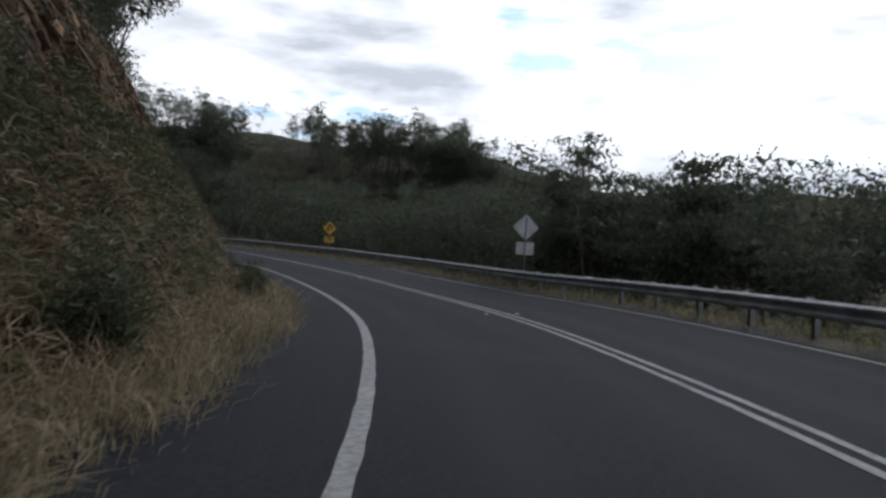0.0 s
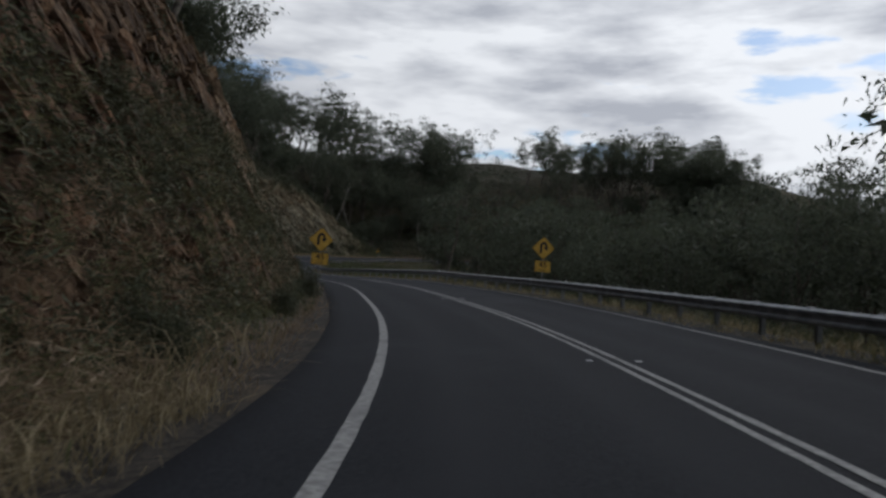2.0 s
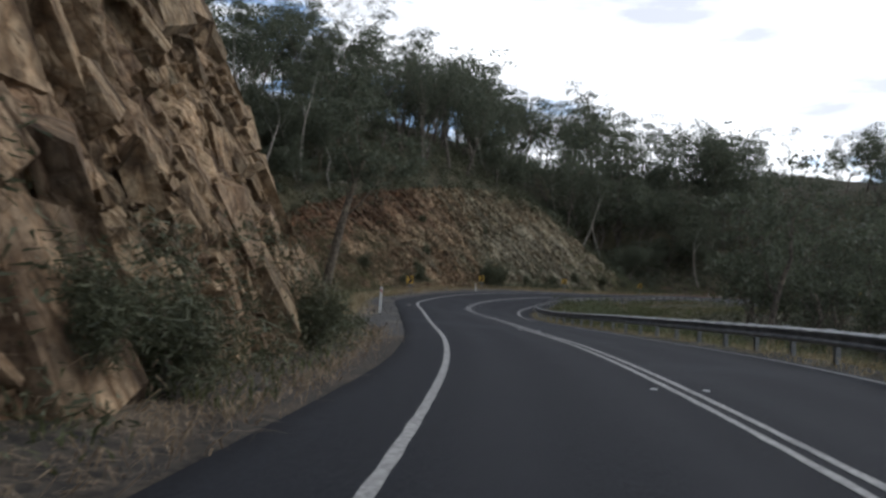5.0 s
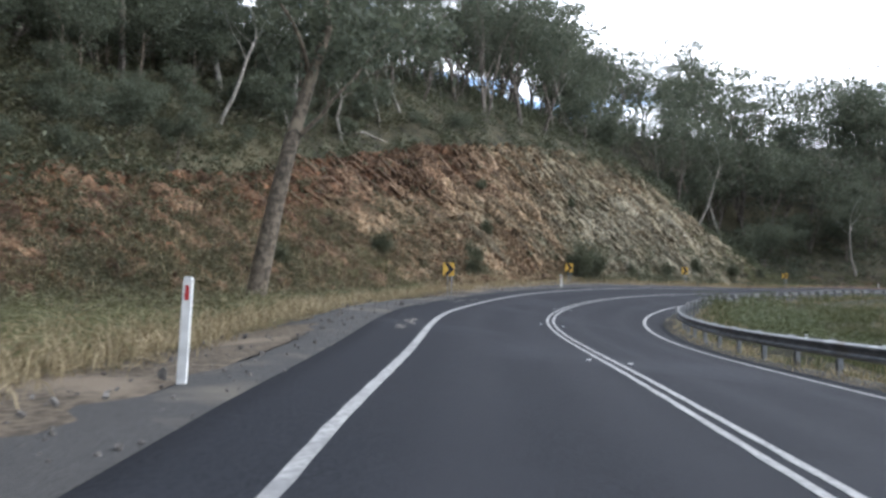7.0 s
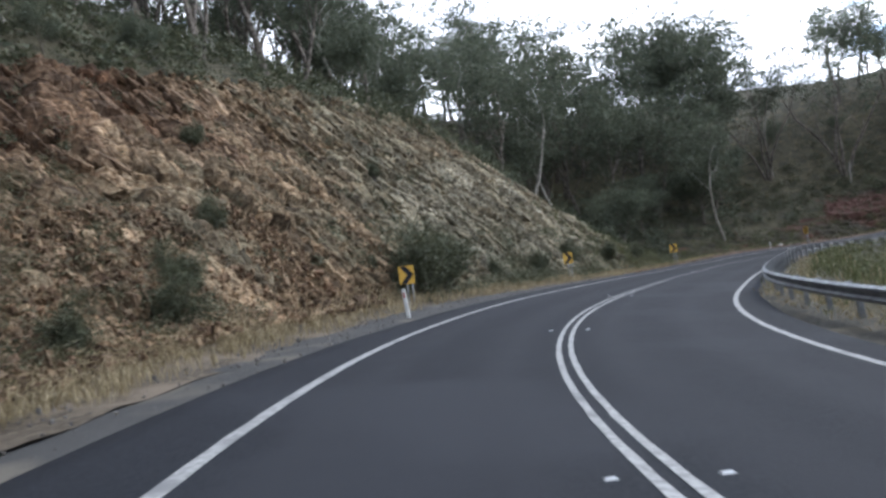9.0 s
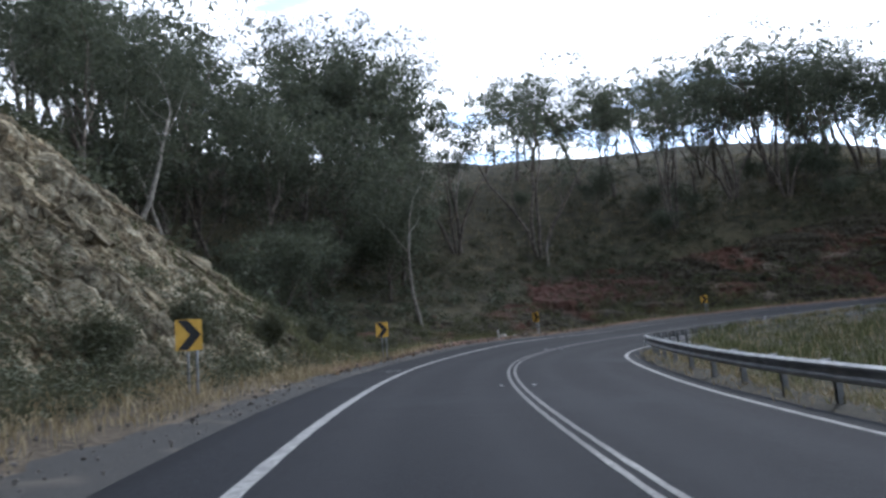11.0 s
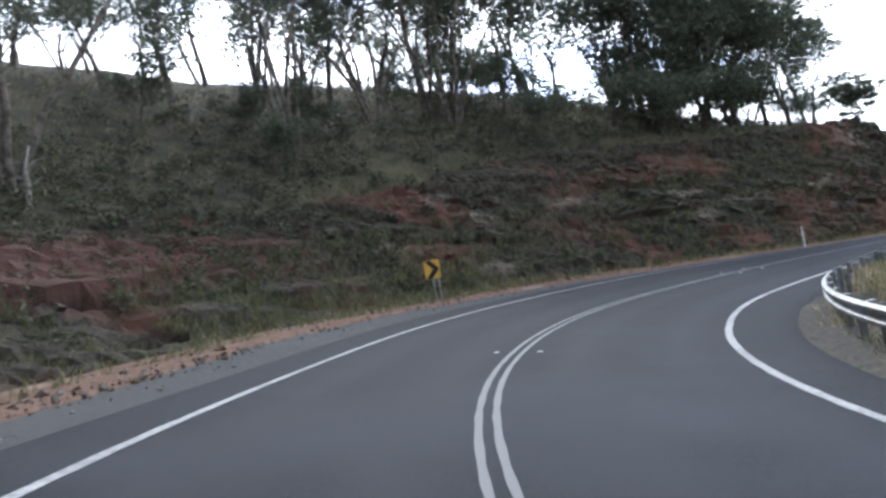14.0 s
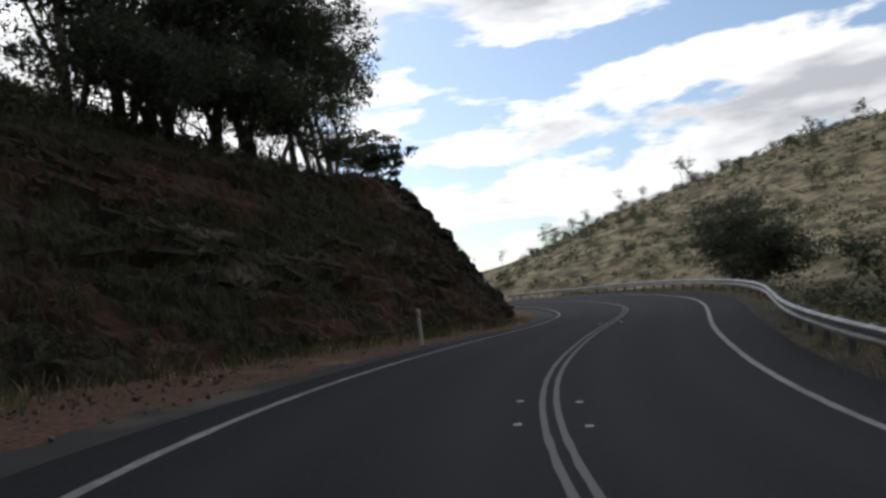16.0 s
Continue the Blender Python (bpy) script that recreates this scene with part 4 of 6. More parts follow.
def leaves(rng, centres, radii, count, length, wide, droop=0.7, flat=0.7, inner=0):
    """Loose leaves round the given clump centres: small slanted blades that hang or spread, and a few broad sprays inside each clump."""
    n, m = len(centres) * count, len(centres) * inner
    c = np.concatenate([np.repeat(np.array(centres), count, 0), np.repeat(np.array(centres), inner, 0)])
    r = np.concatenate([np.repeat(np.array(radii), count), np.repeat(np.array(radii), inner)])
    d = rng.normal(size=(n + m, 3))
    d /= np.linalg.norm(d, axis=1)[:, None]
    if inner:
        d[:, 2] = np.where(rng.uniform(0, 1, n + m) < 0.6, np.abs(d[:, 2]), d[:, 2])
    reach = rng.uniform(0.15, 1.0, n + m) ** (0.42 if inner else 0.6)
    reach[n:] *= 0.6
    c = c + d * (r * reach)[:, None] * np.array([1, 1, flat])
    ax = rng.normal(size=(n + m, 3))
    ax[:, 2] = ax[:, 2] * 0.6 - droop
    ax /= np.linalg.norm(ax, axis=1)[:, None]
    sd = np.cross(ax, rng.normal(size=(n + m, 3)))
    sd /= np.linalg.norm(sd, axis=1)[:, None]
    le, wi = length * rng.uniform(0.6, 1.4, n + m), wide * rng.uniform(0.6, 1.4, n + m)
    le[n:], wi[n:] = r[n:] * rng.uniform(0.24, 0.42, m), r[n:] * rng.uniform(0.14, 0.26, m)
    le, wi = le[:, None], wi[:, None]
    v = np.stack([c - ax * le / 2 - sd * wi / 2, c - ax * le / 3 + sd * wi / 2, c + ax * le / 2], 1).reshape(-1, 3)
    return v, np.arange(3 * (n + m)).reshape(-1, 3).tolist()


def make_tree(seed, height, first=0.4, spread=0.30, limbs=5, clumps=46, leaf_count=55, leaf=(0.30, 0.14), bark=None, stems=1, lean=0.06, clump_size=0.085, label="", trunk_width=0.017, depth=3, crook=0.13, inner=5):
    """A gum tree: tapered, slightly crooked stems with forking limbs, and a crown of loose leaf clumps with gaps."""
    rng = np.random.default_rng(seed)
    verts, faces, ends = [], [], []

    def grow(p, way, length, radius, level):
        n = 5 if level < 2 else 3
        pts, rad = [Vector(p)], [radius]
        w = Vector(way).normalized()
        for i in range(n):
            w = (w + Vector(rng.normal(0, crook if level == 0 else 0.13, 3)) + Vector((0, 0, 0.06))).normalized()
            pts.append(pts[-1] + w * length / n)
            rad.append(radius * (1 - 0.55 * (i + 1) / n))
        tube(verts, faces, pts, rad, 7 if level == 0 else 5 if level == 1 else 3)
        if level >= depth:
            ends.append(pts[-1])
            return
        kids = limbs if level == 0 else 3 if level == 1 else 2
        turn = rng.uniform(0, 6.28)
        for k in range(kids):
            turn += 2 * math.pi / kids + rng.uniform(-0.5, 0.5)
            out = rng.uniform(0.45, 0.95)
            tip = k == 0 and level < 2
            base = pts[-1] if tip or level else pts[-1 - int(rng.integers(0, 3))]
            v = Vector((math.cos(turn) * out, math.sin(turn) * out, 1.0 if level == 0 else 0.55)) if not tip else w + Vector(rng.normal(0, 0.25, 3))
            grow(base, v, length * rng.uniform(0.5, 0.72) if level else height * spread * rng.uniform(0.75, 1.15), rad[-1] * (0.85 if tip else rng.uniform(0.5, 0.72)), level + 1)
        if level >= 1:
            ends.extend((pts[-1], pts[-2]))

    for k in range(stems):
        a = rng.uniform(0, 6.28)
        way = (math.cos(a) * (lean + 0.14 * (stems > 1)), math.sin(a) * (lean + 0.14 * (stems > 1)), 1)
        grow((0.12 * math.cos(a) * (stems > 1), 0.12 * math.sin(a) * (stems > 1), -0.4), way, height * first, height * trunk_width * (1 if stems == 1 else 0.75), 0)
    root = new("tree")
    trunk = mesh_of("trunk", verts, faces, bark or BARK, True)
    part("trunk", trunk, root)
    pick = [ends[i] for i in rng.permutation(len(ends))[:clumps]]
    cs = [p + Vector(rng.normal(0, height * 0.02, 3)) for p in pick]
    v, f = leaves(rng, [tuple(c) for c in cs], [height * clump_size * rng.uniform(0.6, 1.35) for _ in cs], leaf_count, *leaf, flat=0.62, inner=inner)
    part("crown", mesh_of("crown", v, f, GUM_LEAF), root)
    if label:
        tagged(root, label, "tree")
    return root


def make_bush(seed, size, label, mat=None, count=900, leaf=(0.16, 0.06)):
    """A low shrub: thin stems from the ground and many small leaves with an uneven outline."""
    rng = np.random.default_rng(seed)
    verts, faces, ends = [], [], []
    for k in range(11):
        a, o = rng.uniform(0, 6.28), rng.uniform(0.1, 0.9)
        tip = Vector((math.cos(a) * o * 0.75, math.sin(a) * o * 0.75, rng.uniform(0.45, 1.0) * (1.15 - 0.5 * o))) * size
        mid = tip * 0.55 + Vector(rng.normal(0, 0.05 * size, 3))
        tube(verts, faces, [(0, 0, -0.15), mid, tip], [0.018 * size, 0.011 * size, 0.004 * size], 4)
        ends += [tip, mid, (tip + mid) / 2]
    root = new("bush")
    part("stem", mesh_of("stem", verts, faces, BARK), root)
    v, f = leaves(rng, [tuple(e) for e in ends], [size * rng.uniform(0.16, 0.34) for _ in ends], count // len(ends), *leaf, droop=-0.55, flat=0.95)
    part("foliage", mesh_of("foliage", v, f, mat or BUSH_LEAF), root)
    return tagged(root, label, "bush")


def drop(ob, x, y, turn=0.0, size=1.0, sink=0.0, lean=0.0, first=False):
    """Sets a copy of a tree or bush on the land."""
    z = float(top_height(np.array([x]), np.array([y]))[0]) - sink
    m = pose(x, y, z, lean, 0, turn)
    if first:
        ob.matrix_basis = m @ Matrix.Diagonal((size, size, size, 1))
        return ob
    made = copy_thing(ob, m)
    made.scale = (size, size, size * random.uniform(0.92, 1.08))
    return made


GUMS = [
    make_tree(1, 13, 0.40, 0.26, 5, 74, 58, (0.24, 0.105), clump_size=0.084, label="tall grey-green gum tree with an open crown", inner=6),
    make_tree(2, 11, 0.34, 0.30, 5, 74, 58, (0.22, 0.1), clump_size=0.094, label="spreading gum tree with a ragged grey-green crown", inner=6),
    make_tree(3, 16, 0.48, 0.22, 4, 62, 50, (0.25, 0.1), bark=PALE_BARK, clump_size=0.06, label="slender pale-barked gum tree with a thin crown", trunk_width=0.011, inner=4),
    make_tree(4, 9, 0.28, 0.30, 5, 76, 60, (0.21, 0.1), clump_size=0.122, label="dense rounded gum tree with dark foliage", inner=9),
    make_tree(5, 15, 0.46, 0.24, 3, 70, 56, (0.24, 0.1), stems=4, clump_size=0.062, label="gum tree forking low into several thin stems", trunk_width=0.013, inner=4),
    make_tree(6, 8, 0.22, 0.32, 5, 76, 60, (0.19, 0.095), clump_size=0.14, label="low bushy wattle tree with dense dark leaves", inner=9),
    make_tree(7, 11, 0.42, 0.16, 5, 64, 50, (0.2, 0.09), bark=TAN_BARK, clump_size=0.075, lean=0.02, label="slim upright gum sapling with thin dull foliage", trunk_width=0.008, crook=0.05, inner=5),
]
# Plainer trees for the distance: the same habit with fewer leaf sprays.
FAR_GUMS = [
    make_tree(21, 13, 0.34, 0.28, 4, 46, 44, leaf=(0.32, 0.16), clump_size=0.115, label="distant grey-green gum tree on the hillside", depth=2, inner=9),
    make_tree(22, 11, 0.28, 0.30, 5, 46, 44, leaf=(0.32, 0.16), clump_size=0.125, label="distant dark spreading gum tree on the hillside", depth=2, inner=9),
    make_tree(23, 9, 0.22, 0.32, 5, 46, 44, leaf=(0.3, 0.16), clump_size=0.155, label="distant bushy tree with dense dark foliage", depth=2, inner=10),
    make_tree(24, 15, 0.42, 0.24, 4, 46, 44, leaf=(0.32, 0.16), clump_size=0.09, label="distant tall gum tree with an open crown", depth=2, bark=PALE_BARK, inner=6),
    make_tree(25, 10, 0.25, 0.32, 5, 60, 70, leaf=(0.22, 0.11), clump_size=0.13, label="dark dense gum tree below the road", depth=2, inner=12),
    make_tree(26, 12, 0.32, 0.30, 5, 60, 66, leaf=(0.22, 0.11), clump_size=0.11, label="dark ragged gum tree below the road", depth=2, inner=10),
]
used = set()


def wood(group, count, s0, s1, u0, u1, kinds, seed, size=(0.8, 1.2), side=-1, gap=3.0, pool=None):
    """Scatters trees between stations and lateral distances on one side of the road."""
    rng = np.random.default_rng(seed)
    put, tries = [], 0
    while len(put) < count and tries < count * 30:
        tries += 1
        s, u = rng.uniform(s0, s1), rng.uniform(u0, u1)
        p = road_at(s, side * u)
        if any((p[0] - q[0]) ** 2 + (p[1] - q[1]) ** 2 < gap**2 for q in put):
            continue
        if abs(stations([p[0]], [p[1]])[1][0]) < u0 - 0.5:
            continue
        put.append(p)
        plant((pool or GUMS)[kinds[int(rng.integers(len(kinds)))]], p[0], p[1], rng.uniform(0, 360), rng.uniform(*size), rng.uniform(-3, 3), group)


def plant(kind, x, y, turn, size, lean=0.0, group=""):
    ob = drop(kind, x, y, turn, size, 0.1, lean, first=kind.name not in used)
    used.add(kind.name)
    if group:
        ob["group"] = group
    return ob


def plant_at(kind, s, u, turn, size, lean=0.0, group=""):
    p = road_at(s, -u)
    return plant(kind, p[0], p[1], turn, size, lean, group)


class Stand:
    """A wood too thick to count: many trees joined into one mesh."""

    def __init__(self, pool):
        self.pool, self.verts, self.faces, self.mats, self.count = [], [], [], [], 0
        for root in pool:
            pieces = []
            for ob in root.children:
                me = ob.data
                co = np.empty(3 * len(me.vertices))
                me.vertices.foreach_get("co", co)
                pieces.append((co.reshape(-1, 3), [np.array(p.vertices[:]) for p in me.polygons], 0 if ob.name.startswith("trunk") else 1))
            self.pool.append(pieces)

    def add(self, kind, x, y, turn, size):
        z = float(ground_height(np.array([x]), np.array([y]))[0]) - 0.1
        a = radians(turn)
        m = np.array([[math.cos(a), -math.sin(a), 0], [math.sin(a), math.cos(a), 0], [0, 0, 1]]) * size
        for co, faces, mat in self.pool[kind]:
            self.verts.append(co @ m.T + (x, y, z))
            self.faces += [(f + self.count).tolist() for f in faces]
            self.mats += [mat] * len(faces)
            self.count += len(co)

    def wood(self, count, s0, s1, u0, u1, kinds, seed, size=(0.8, 1.2), side=-1, gap=3.0):
        rng = np.random.default_rng(seed)
        put, tries = [], 0
        while len(put) < count and tries < count * 30:
            tries += 1
            p = road_at(rng.uniform(s0, s1), side * rng.uniform(u0, u1))
            if any((p[0] - q[0]) ** 2 + (p[1] - q[1]) ** 2 < gap**2 for q in put) or abs(stations([p[0]], [p[1]])[1][0]) < u0 - 0.5:
                continue
            put.append(p)
            self.add(kinds[int(rng.integers(len(kinds)))], p[0], p[1], rng.uniform(0, 360), rng.uniform(*size))

    def done(self, name, label):
        me = mesh_of(name, np.concatenate(self.verts), self.faces, BARK)
        me.materials.append(GUM_LEAF)
        me.polygons.foreach_set("material_index", self.mats)
        return tagged(new(name, me), label, "woodland", kind="stuff")


wood("trees above the first cutting", 34, 0, 103, 11.2, 30, [0, 1, 3, 5, 5, 3], 11, (0.7, 1.1), gap=2.6)
for k, s, u, turn, size in ((0, 66, 11.0, 20, 0.92), (1, 62, 11.2, 120, 0.95), (1, 58, 11.6, 200, 0.8), (0, 71, 11.8, 250, 0.85), (3, 69, 12.4, 70, 1.0), (1, 75, 12.5, 10, 1.0), (5, 82, 12.0, 40, 0.9), (3, 88, 12.5, 160, 1.0), (1, 94, 14.0, 200, 1.1), (3, 99, 16.5, 240, 1.1), (5, 96, 13.0, 20, 0.8)):
    plant_at(GUMS[k], s, u, turn, size, 0, "trees above the first cutting")
wood("trees beside the lone gum", 20, 103, 132, 18.5, 32, [0, 1, 6, 3, 6], 19, (1.0, 1.4), gap=3)
wood("saplings above the second cutting", 64, 104, 154, 19.5, 30, [6, 6, 5, 6], 22, (0.55, 1.05), gap=1.3)
wood("wattles along the crest of the second cutting", 30, 112, 160, 18.8, 22.5, [5, 5, 3], 23, (0.24, 0.44), gap=1.5)
for s, u, turn, size, lean in ((144.6, 20.6, 40, 0.9, 1), (145.3, 20.9, 150, 1.0, -2), (140.2, 21.5, 250, 0.85, 3), (151.5, 20.2, 10, 0.8, -2)):
    plant_at(GUMS[2], s, u, turn, size, lean, "trees above the second cutting")
wood("trees above the second cutting", 62, 128, 197, 20.5, 40, [0, 1, 2, 2, 4, 4, 3, 5], 12, (0.9, 1.3), gap=2.4)
valley = Stand(FAR_GUMS)
valley.wood(24, 0, 104, 28, 60, [0, 1, 2], 20, (0.9, 1.3), gap=3.5)
valley.wood(40, 102, 165, 24, 44, [0, 1, 2], 17, (0.8, 1.2), gap=2.6)
valley.wood(36, 100, 200, 42, 80, [0, 1, 2, 3], 18, (1.1, 1.5), gap=3)
valley.wood(44, 184, 207, 22, 75, [0, 1, 3, 3], 13, (1.25, 1.65), gap=3)
valley.wood(18, 226, 262, 40, 75, [0, 1, 1, 0], 14, (1.0, 1.4), gap=3.5)
valley.wood(24, 262, 300, 30, 80, [0, 1, 2], 34, (0.6, 0.9), gap=4)
valley.wood(24, 203, 217, 32, 65, [0, 1, 0, 3], 35, (1.1, 1.5), gap=3)
valley.done("woodland", "dense dark gum woodland covering the hillsides")
below = Stand(FAR_GUMS)
below.wood(40, 48, 112, 16, 28, [4, 4, 5], 15, (0.65, 1.4), side=1, gap=2.6)
below.wood(48, 34, 118, 24, 62, [0, 1, 2, 2, 3], 25, (0.95, 1.3), side=1, gap=3.2)
below.wood(14, 30, 50, 19, 36, [4, 5], 36, (0.95, 1.25), side=1, gap=3)
below.wood(12, 104, 230, 20, 38, [2, 1], 16, (0.4, 0.7), side=1, gap=4)
# The hollow inside the long bend is full of trees.
hollow_rng = np.random.default_rng(58)
spots = []
while len(spots) < 95:
    x, y = hollow_rng.uniform(-37, 26), hollow_rng.uniform(104, 168)
    if float(stations([x], [y])[1][0]) > 17 and all((x - a) ** 2 + (y - b) ** 2 > 9 for a, b in spots):
        spots.append((x, y))
        below.add(int(hollow_rng.integers(4)), x, y, hollow_rng.uniform(0, 360), hollow_rng.uniform(0.85, 1.25))
below.done("woodland", "dark gum trees below the guardrail on the valley slope")
feathery = make_tree(41, 8.4, 0.6, 0.15, 5, 60, 80, leaf=(0.13, 0.05), clump_size=0.05, inner=1, trunk_width=0.011, lean=0.02, crook=0.06, label="feathery see-through gum tree behind the guardrail")
plant_at(feathery, 44.8, -8.3, 20, 1.0, 0, "trees below the guardrail")
plant_at(GUMS[3], 47.8, -11.0, 20, 0.9, 0, "trees below the guardrail")
plant_at(GUMS[3], 44, -14, 80, 1.0, 0, "trees below the guardrail")
plant_at(GUMS[3], 49, -14, 200, 1.0, 0, "trees below the guardrail")
for k, s, u, turn, size in ((3, 46.5, -12.5, 40, 0.95), (5, 50.5, -12.5, 150, 1.0), (5, 47, -9.6, 110, 0.72), (5, 49.5, -10.2, 230, 0.75), (5, 42, -9.8, 20, 0.66), (1, 55, -14.5, 260, 0.62), (3, 41, -12.5, 310, 1.05), (3, 37.5, -13, 200, 0.92), (5, 59, -15, 90, 0.7), (3, 34, -15, 10, 0.85), (5, 39, -10.5, 60, 0.72), (5, 44, -10.8, 170, 0.8), (5, 35, -11, 280, 0.62)):
    plant_at(GUMS[k], s, u, turn, size, 0, "trees below the guardrail")

# The trees that stand out one by one along the last bend.
for k, s, u, turn, size, lean in (
    (2, 211, 26.5, 40, 1.0, 0), (4, 215.3, 26.1, 200, 0.95, -4), (2, 215.8, 26.6, 90, 0.95, 1), (4, 219.3, 23.0, 10, 1.15, 0), (2, 205.5, 14.3, 80, 0.95, 0), (4, 199, 30, 140, 1.3, 0), (2, 196, 22, 10, 1.1, 0), (0, 200, 20, 70, 1.2, 2),
    (0, 203, 24, 30, 1.2, 3), (1, 201, 27, 190, 1.3, 0), (5, 204, 20, 300, 0.9, 0), (3, 200, 17, 20, 0.9, 0), (5, 196, 15, 160, 0.9, 0), (1, 209, 20.5, 260, 1.25, 0), (3, 206.5, 18, 130, 1.1, 0), (1, 204.5, 21, 330, 1.4, 0), (3, 211, 23.5, 30, 1.2, 0), (1, 212.5, 28, 80, 1.5, 0), (5, 207, 22, 70, 0.8, 0), (5, 226.8, 21.5, 10, 0.55, 0), (4, 228.5, 23, 110, 0.95, 0), (4, 234.4, 26.6, 200, 1.0, 0), (3, 230, 24, 55, 0.6, 0),
    (4, 238, 27.5, 75, 1.1, 0), (4, 237.8, 24, 10, 1.0, 0), (0, 235.6, 30.2, 140, 0.9, 2), (1, 242, 24, 15, 1.2, 0), (3, 240, 21.5, 75, 0.8, 0),
    (0, 247.1, 19.8, 10, 1.2, 0), (3, 249, 18.5, 140, 1.45, 2), (0, 252, 20, 260, 1.25, -2), (1, 254, 17.5, 50, 1.2, 3), (2, 258, 16, 120, 0.8, 6), (4, 251, 23, 20, 1.1, 0), (1, 257, 17.5, 95, 1.25, 5), (0, 260.5, 16, 185, 1.0, 4),
    (3, 254, 21, 185, 1.3, 0), (1, 247, 25, 15, 1.3, 0), (5, 251, 17, 95, 1.1, 0),
    (5, 245, 17.5, 55, 0.8, 0), (5, 250, 16.5, 155, 0.8, 0), (5, 255, 16, 255, 0.7, 0), (5, 240, 18.5, 295, 0.6, 0), (5, 262, 14.5, 45, 0.4, 0), (5, 266, 14, 85, 0.35, 0), (0, 228, 34, 60, 1.0, 0), (4, 233, 38, 100, 1.0, 3), (1, 244, 32, 180, 1.2, 0), (4, 213, 34, 130, 1.15, 0), (2, 231, 29, 40, 1.0, 4), (1, 241, 29, 240, 1.0, -3), (0, 246, 27, 100, 1.1, 0), (1, 208, 30, 280, 1.2, 0), (0, 211.5, 31, 10, 1.1, 0), (1, 238, 33, 320, 1.3, 0), (3, 225.5, 30, 150, 0.8, 0), (1, 209, 32, 50, 1.35, 0), (0, 212, 35, 190, 1.3, 0), (1, 215.5, 36, 310, 1.2, 0), (5, 236, 28, 40, 0.6, 0), (0, 214, 29, 70, 0.85, 0), (3, 217, 31, 160, 0.6, 0), (5, 229, 27, 200, 0.6, 0), (1, 233, 31, 20, 0.9, 0), (3, 240, 25, 300, 0.7, 0), (5, 243, 27, 110, 0.7, 0), (0, 236, 36, 240, 1.0, 0), (5, 221.5, 33, 0, 0.4, 0), (5, 209, 25, 330, 0.6, 0), (3, 244.5, 36, 90, 1.0, 0), (0, 248, 31, 180, 1.0, 0),
    (0, 249, 19, 15, 1.5, 0), (1, 253, 19.5, 115, 1.6, 2), (0, 256, 18.5, 215, 1.5, 0), (1, 259.5, 18, 315, 1.5, 3), (0, 262, 19, 65, 1.4, 2), (4, 257, 22, 165, 1.3, 0),
    (5, 252, 15.5, 25, 0.8, 0), (5, 257, 15.2, 125, 0.75, 0), (5, 261, 15, 225, 0.65, 0), (5, 247, 16, 325, 0.8, 0), (5, 265, 15, 75, 0.5, 0), (5, 254, 17.5, 175, 0.9, 0), (5, 259, 17, 275, 0.8, 0),
    (1, 264, 15.5, 30, 1.0, 6), (0, 268, 15.5, 130, 0.9, 5), (3, 261, 18.5, 80, 1.2, 0), (1, 265, 20, 280, 1.2, 0), (1, 269, 17, 60, 1.25, 4), (0, 272, 16, 330, 0.85, 8),
):
    grown = 1.28 if 206 < s < 247 and u > 22.5 and k in (0, 1, 4) else 1.0
    plant_at(GUMS[k], s, u, turn, size * grown, lean, "gum trees above the last bend")
# Tall gums on the grassy hill, dark against the sky.
for k, x, y, turn, size in ((0, -47, 225, 20, 1.3), (1, -40, 222, 140, 1.35), (0, -30, 220, 260, 1.2), (4, -62, 225, 80, 1.1), (1, -69, 219, 200, 1.4), (4, -24, 224, 320, 1.05), (1, -35, 229, 50, 1.3), (0, -44, 231, 300, 1.15)):
    plant(GUMS[k], x, y, turn, size, 0, "gum trees above the last bend")
end_tree = make_tree(33, 6.6, 0.30, 0.34, 5, 70, 60, lean=0.1, clump_size=0.09, label="small umbrella-crowned tree at the end of the cutting")
p = road_at(278, -13.2)
end_tree.matrix_basis = pose(p[0], p[1], float(top_height(p[:1], p[1:2])[0]) - 0.2, 0, 0, 30)

# The sunny hill across the valley, with scattered trees.
hill_rng = np.random.default_rng(77)
hill = Stand(FAR_GUMS)
for i in range(190):
    x, y = hill_rng.uniform(70, 330), hill_rng.uniform(40, 225)
    if x > 110 or y < 150:
        hill.add(int(hill_rng.integers(4)), x, y, hill_rng.uniform(0, 360), hill_rng.uniform(0.15, 0.6) if i % 6 else hill_rng.uniform(0.6, 0.9))
hill.done("woodland", "scattered small trees on the dry sunny hill")
for x, y, k, size in ((27.2, 176, 3, 1.2), (29.4, 175.6, 3, 1.3), (31.2, 177, 3, 1.15), (28.4, 174.6, 5, 1.0), (30.7, 175, 5, 0.9), (66, 205, 5, 0.6), (72, 209, 3, 0.6), (62, 208, 5, 0.5)):
    plant(GUMS[k], x, y, 37 * x, size, 0, "dark trees beyond the guardrail")

for g in FAR_GUMS:
    for o in (*g.children, g):
        bpy.data.objects.remove(o)

# The single leaning gum on the grass beside the gravel pull-off.
lone = make_tree(31, 15, 0.66, 0.2, 4, 70, 60, lean=0.0, clump_size=0.08, trunk_width=0.0235, crook=0.03, bark=TAN_BARK, label="tall lone gum with a leaning rough-barked trunk")
lone.matrix_basis = pose(-53.2, 91.45, float(top_height(np.array([-53.2]), np.array([91.45]))[0]) - 0.15, 0, 8.5, 28)

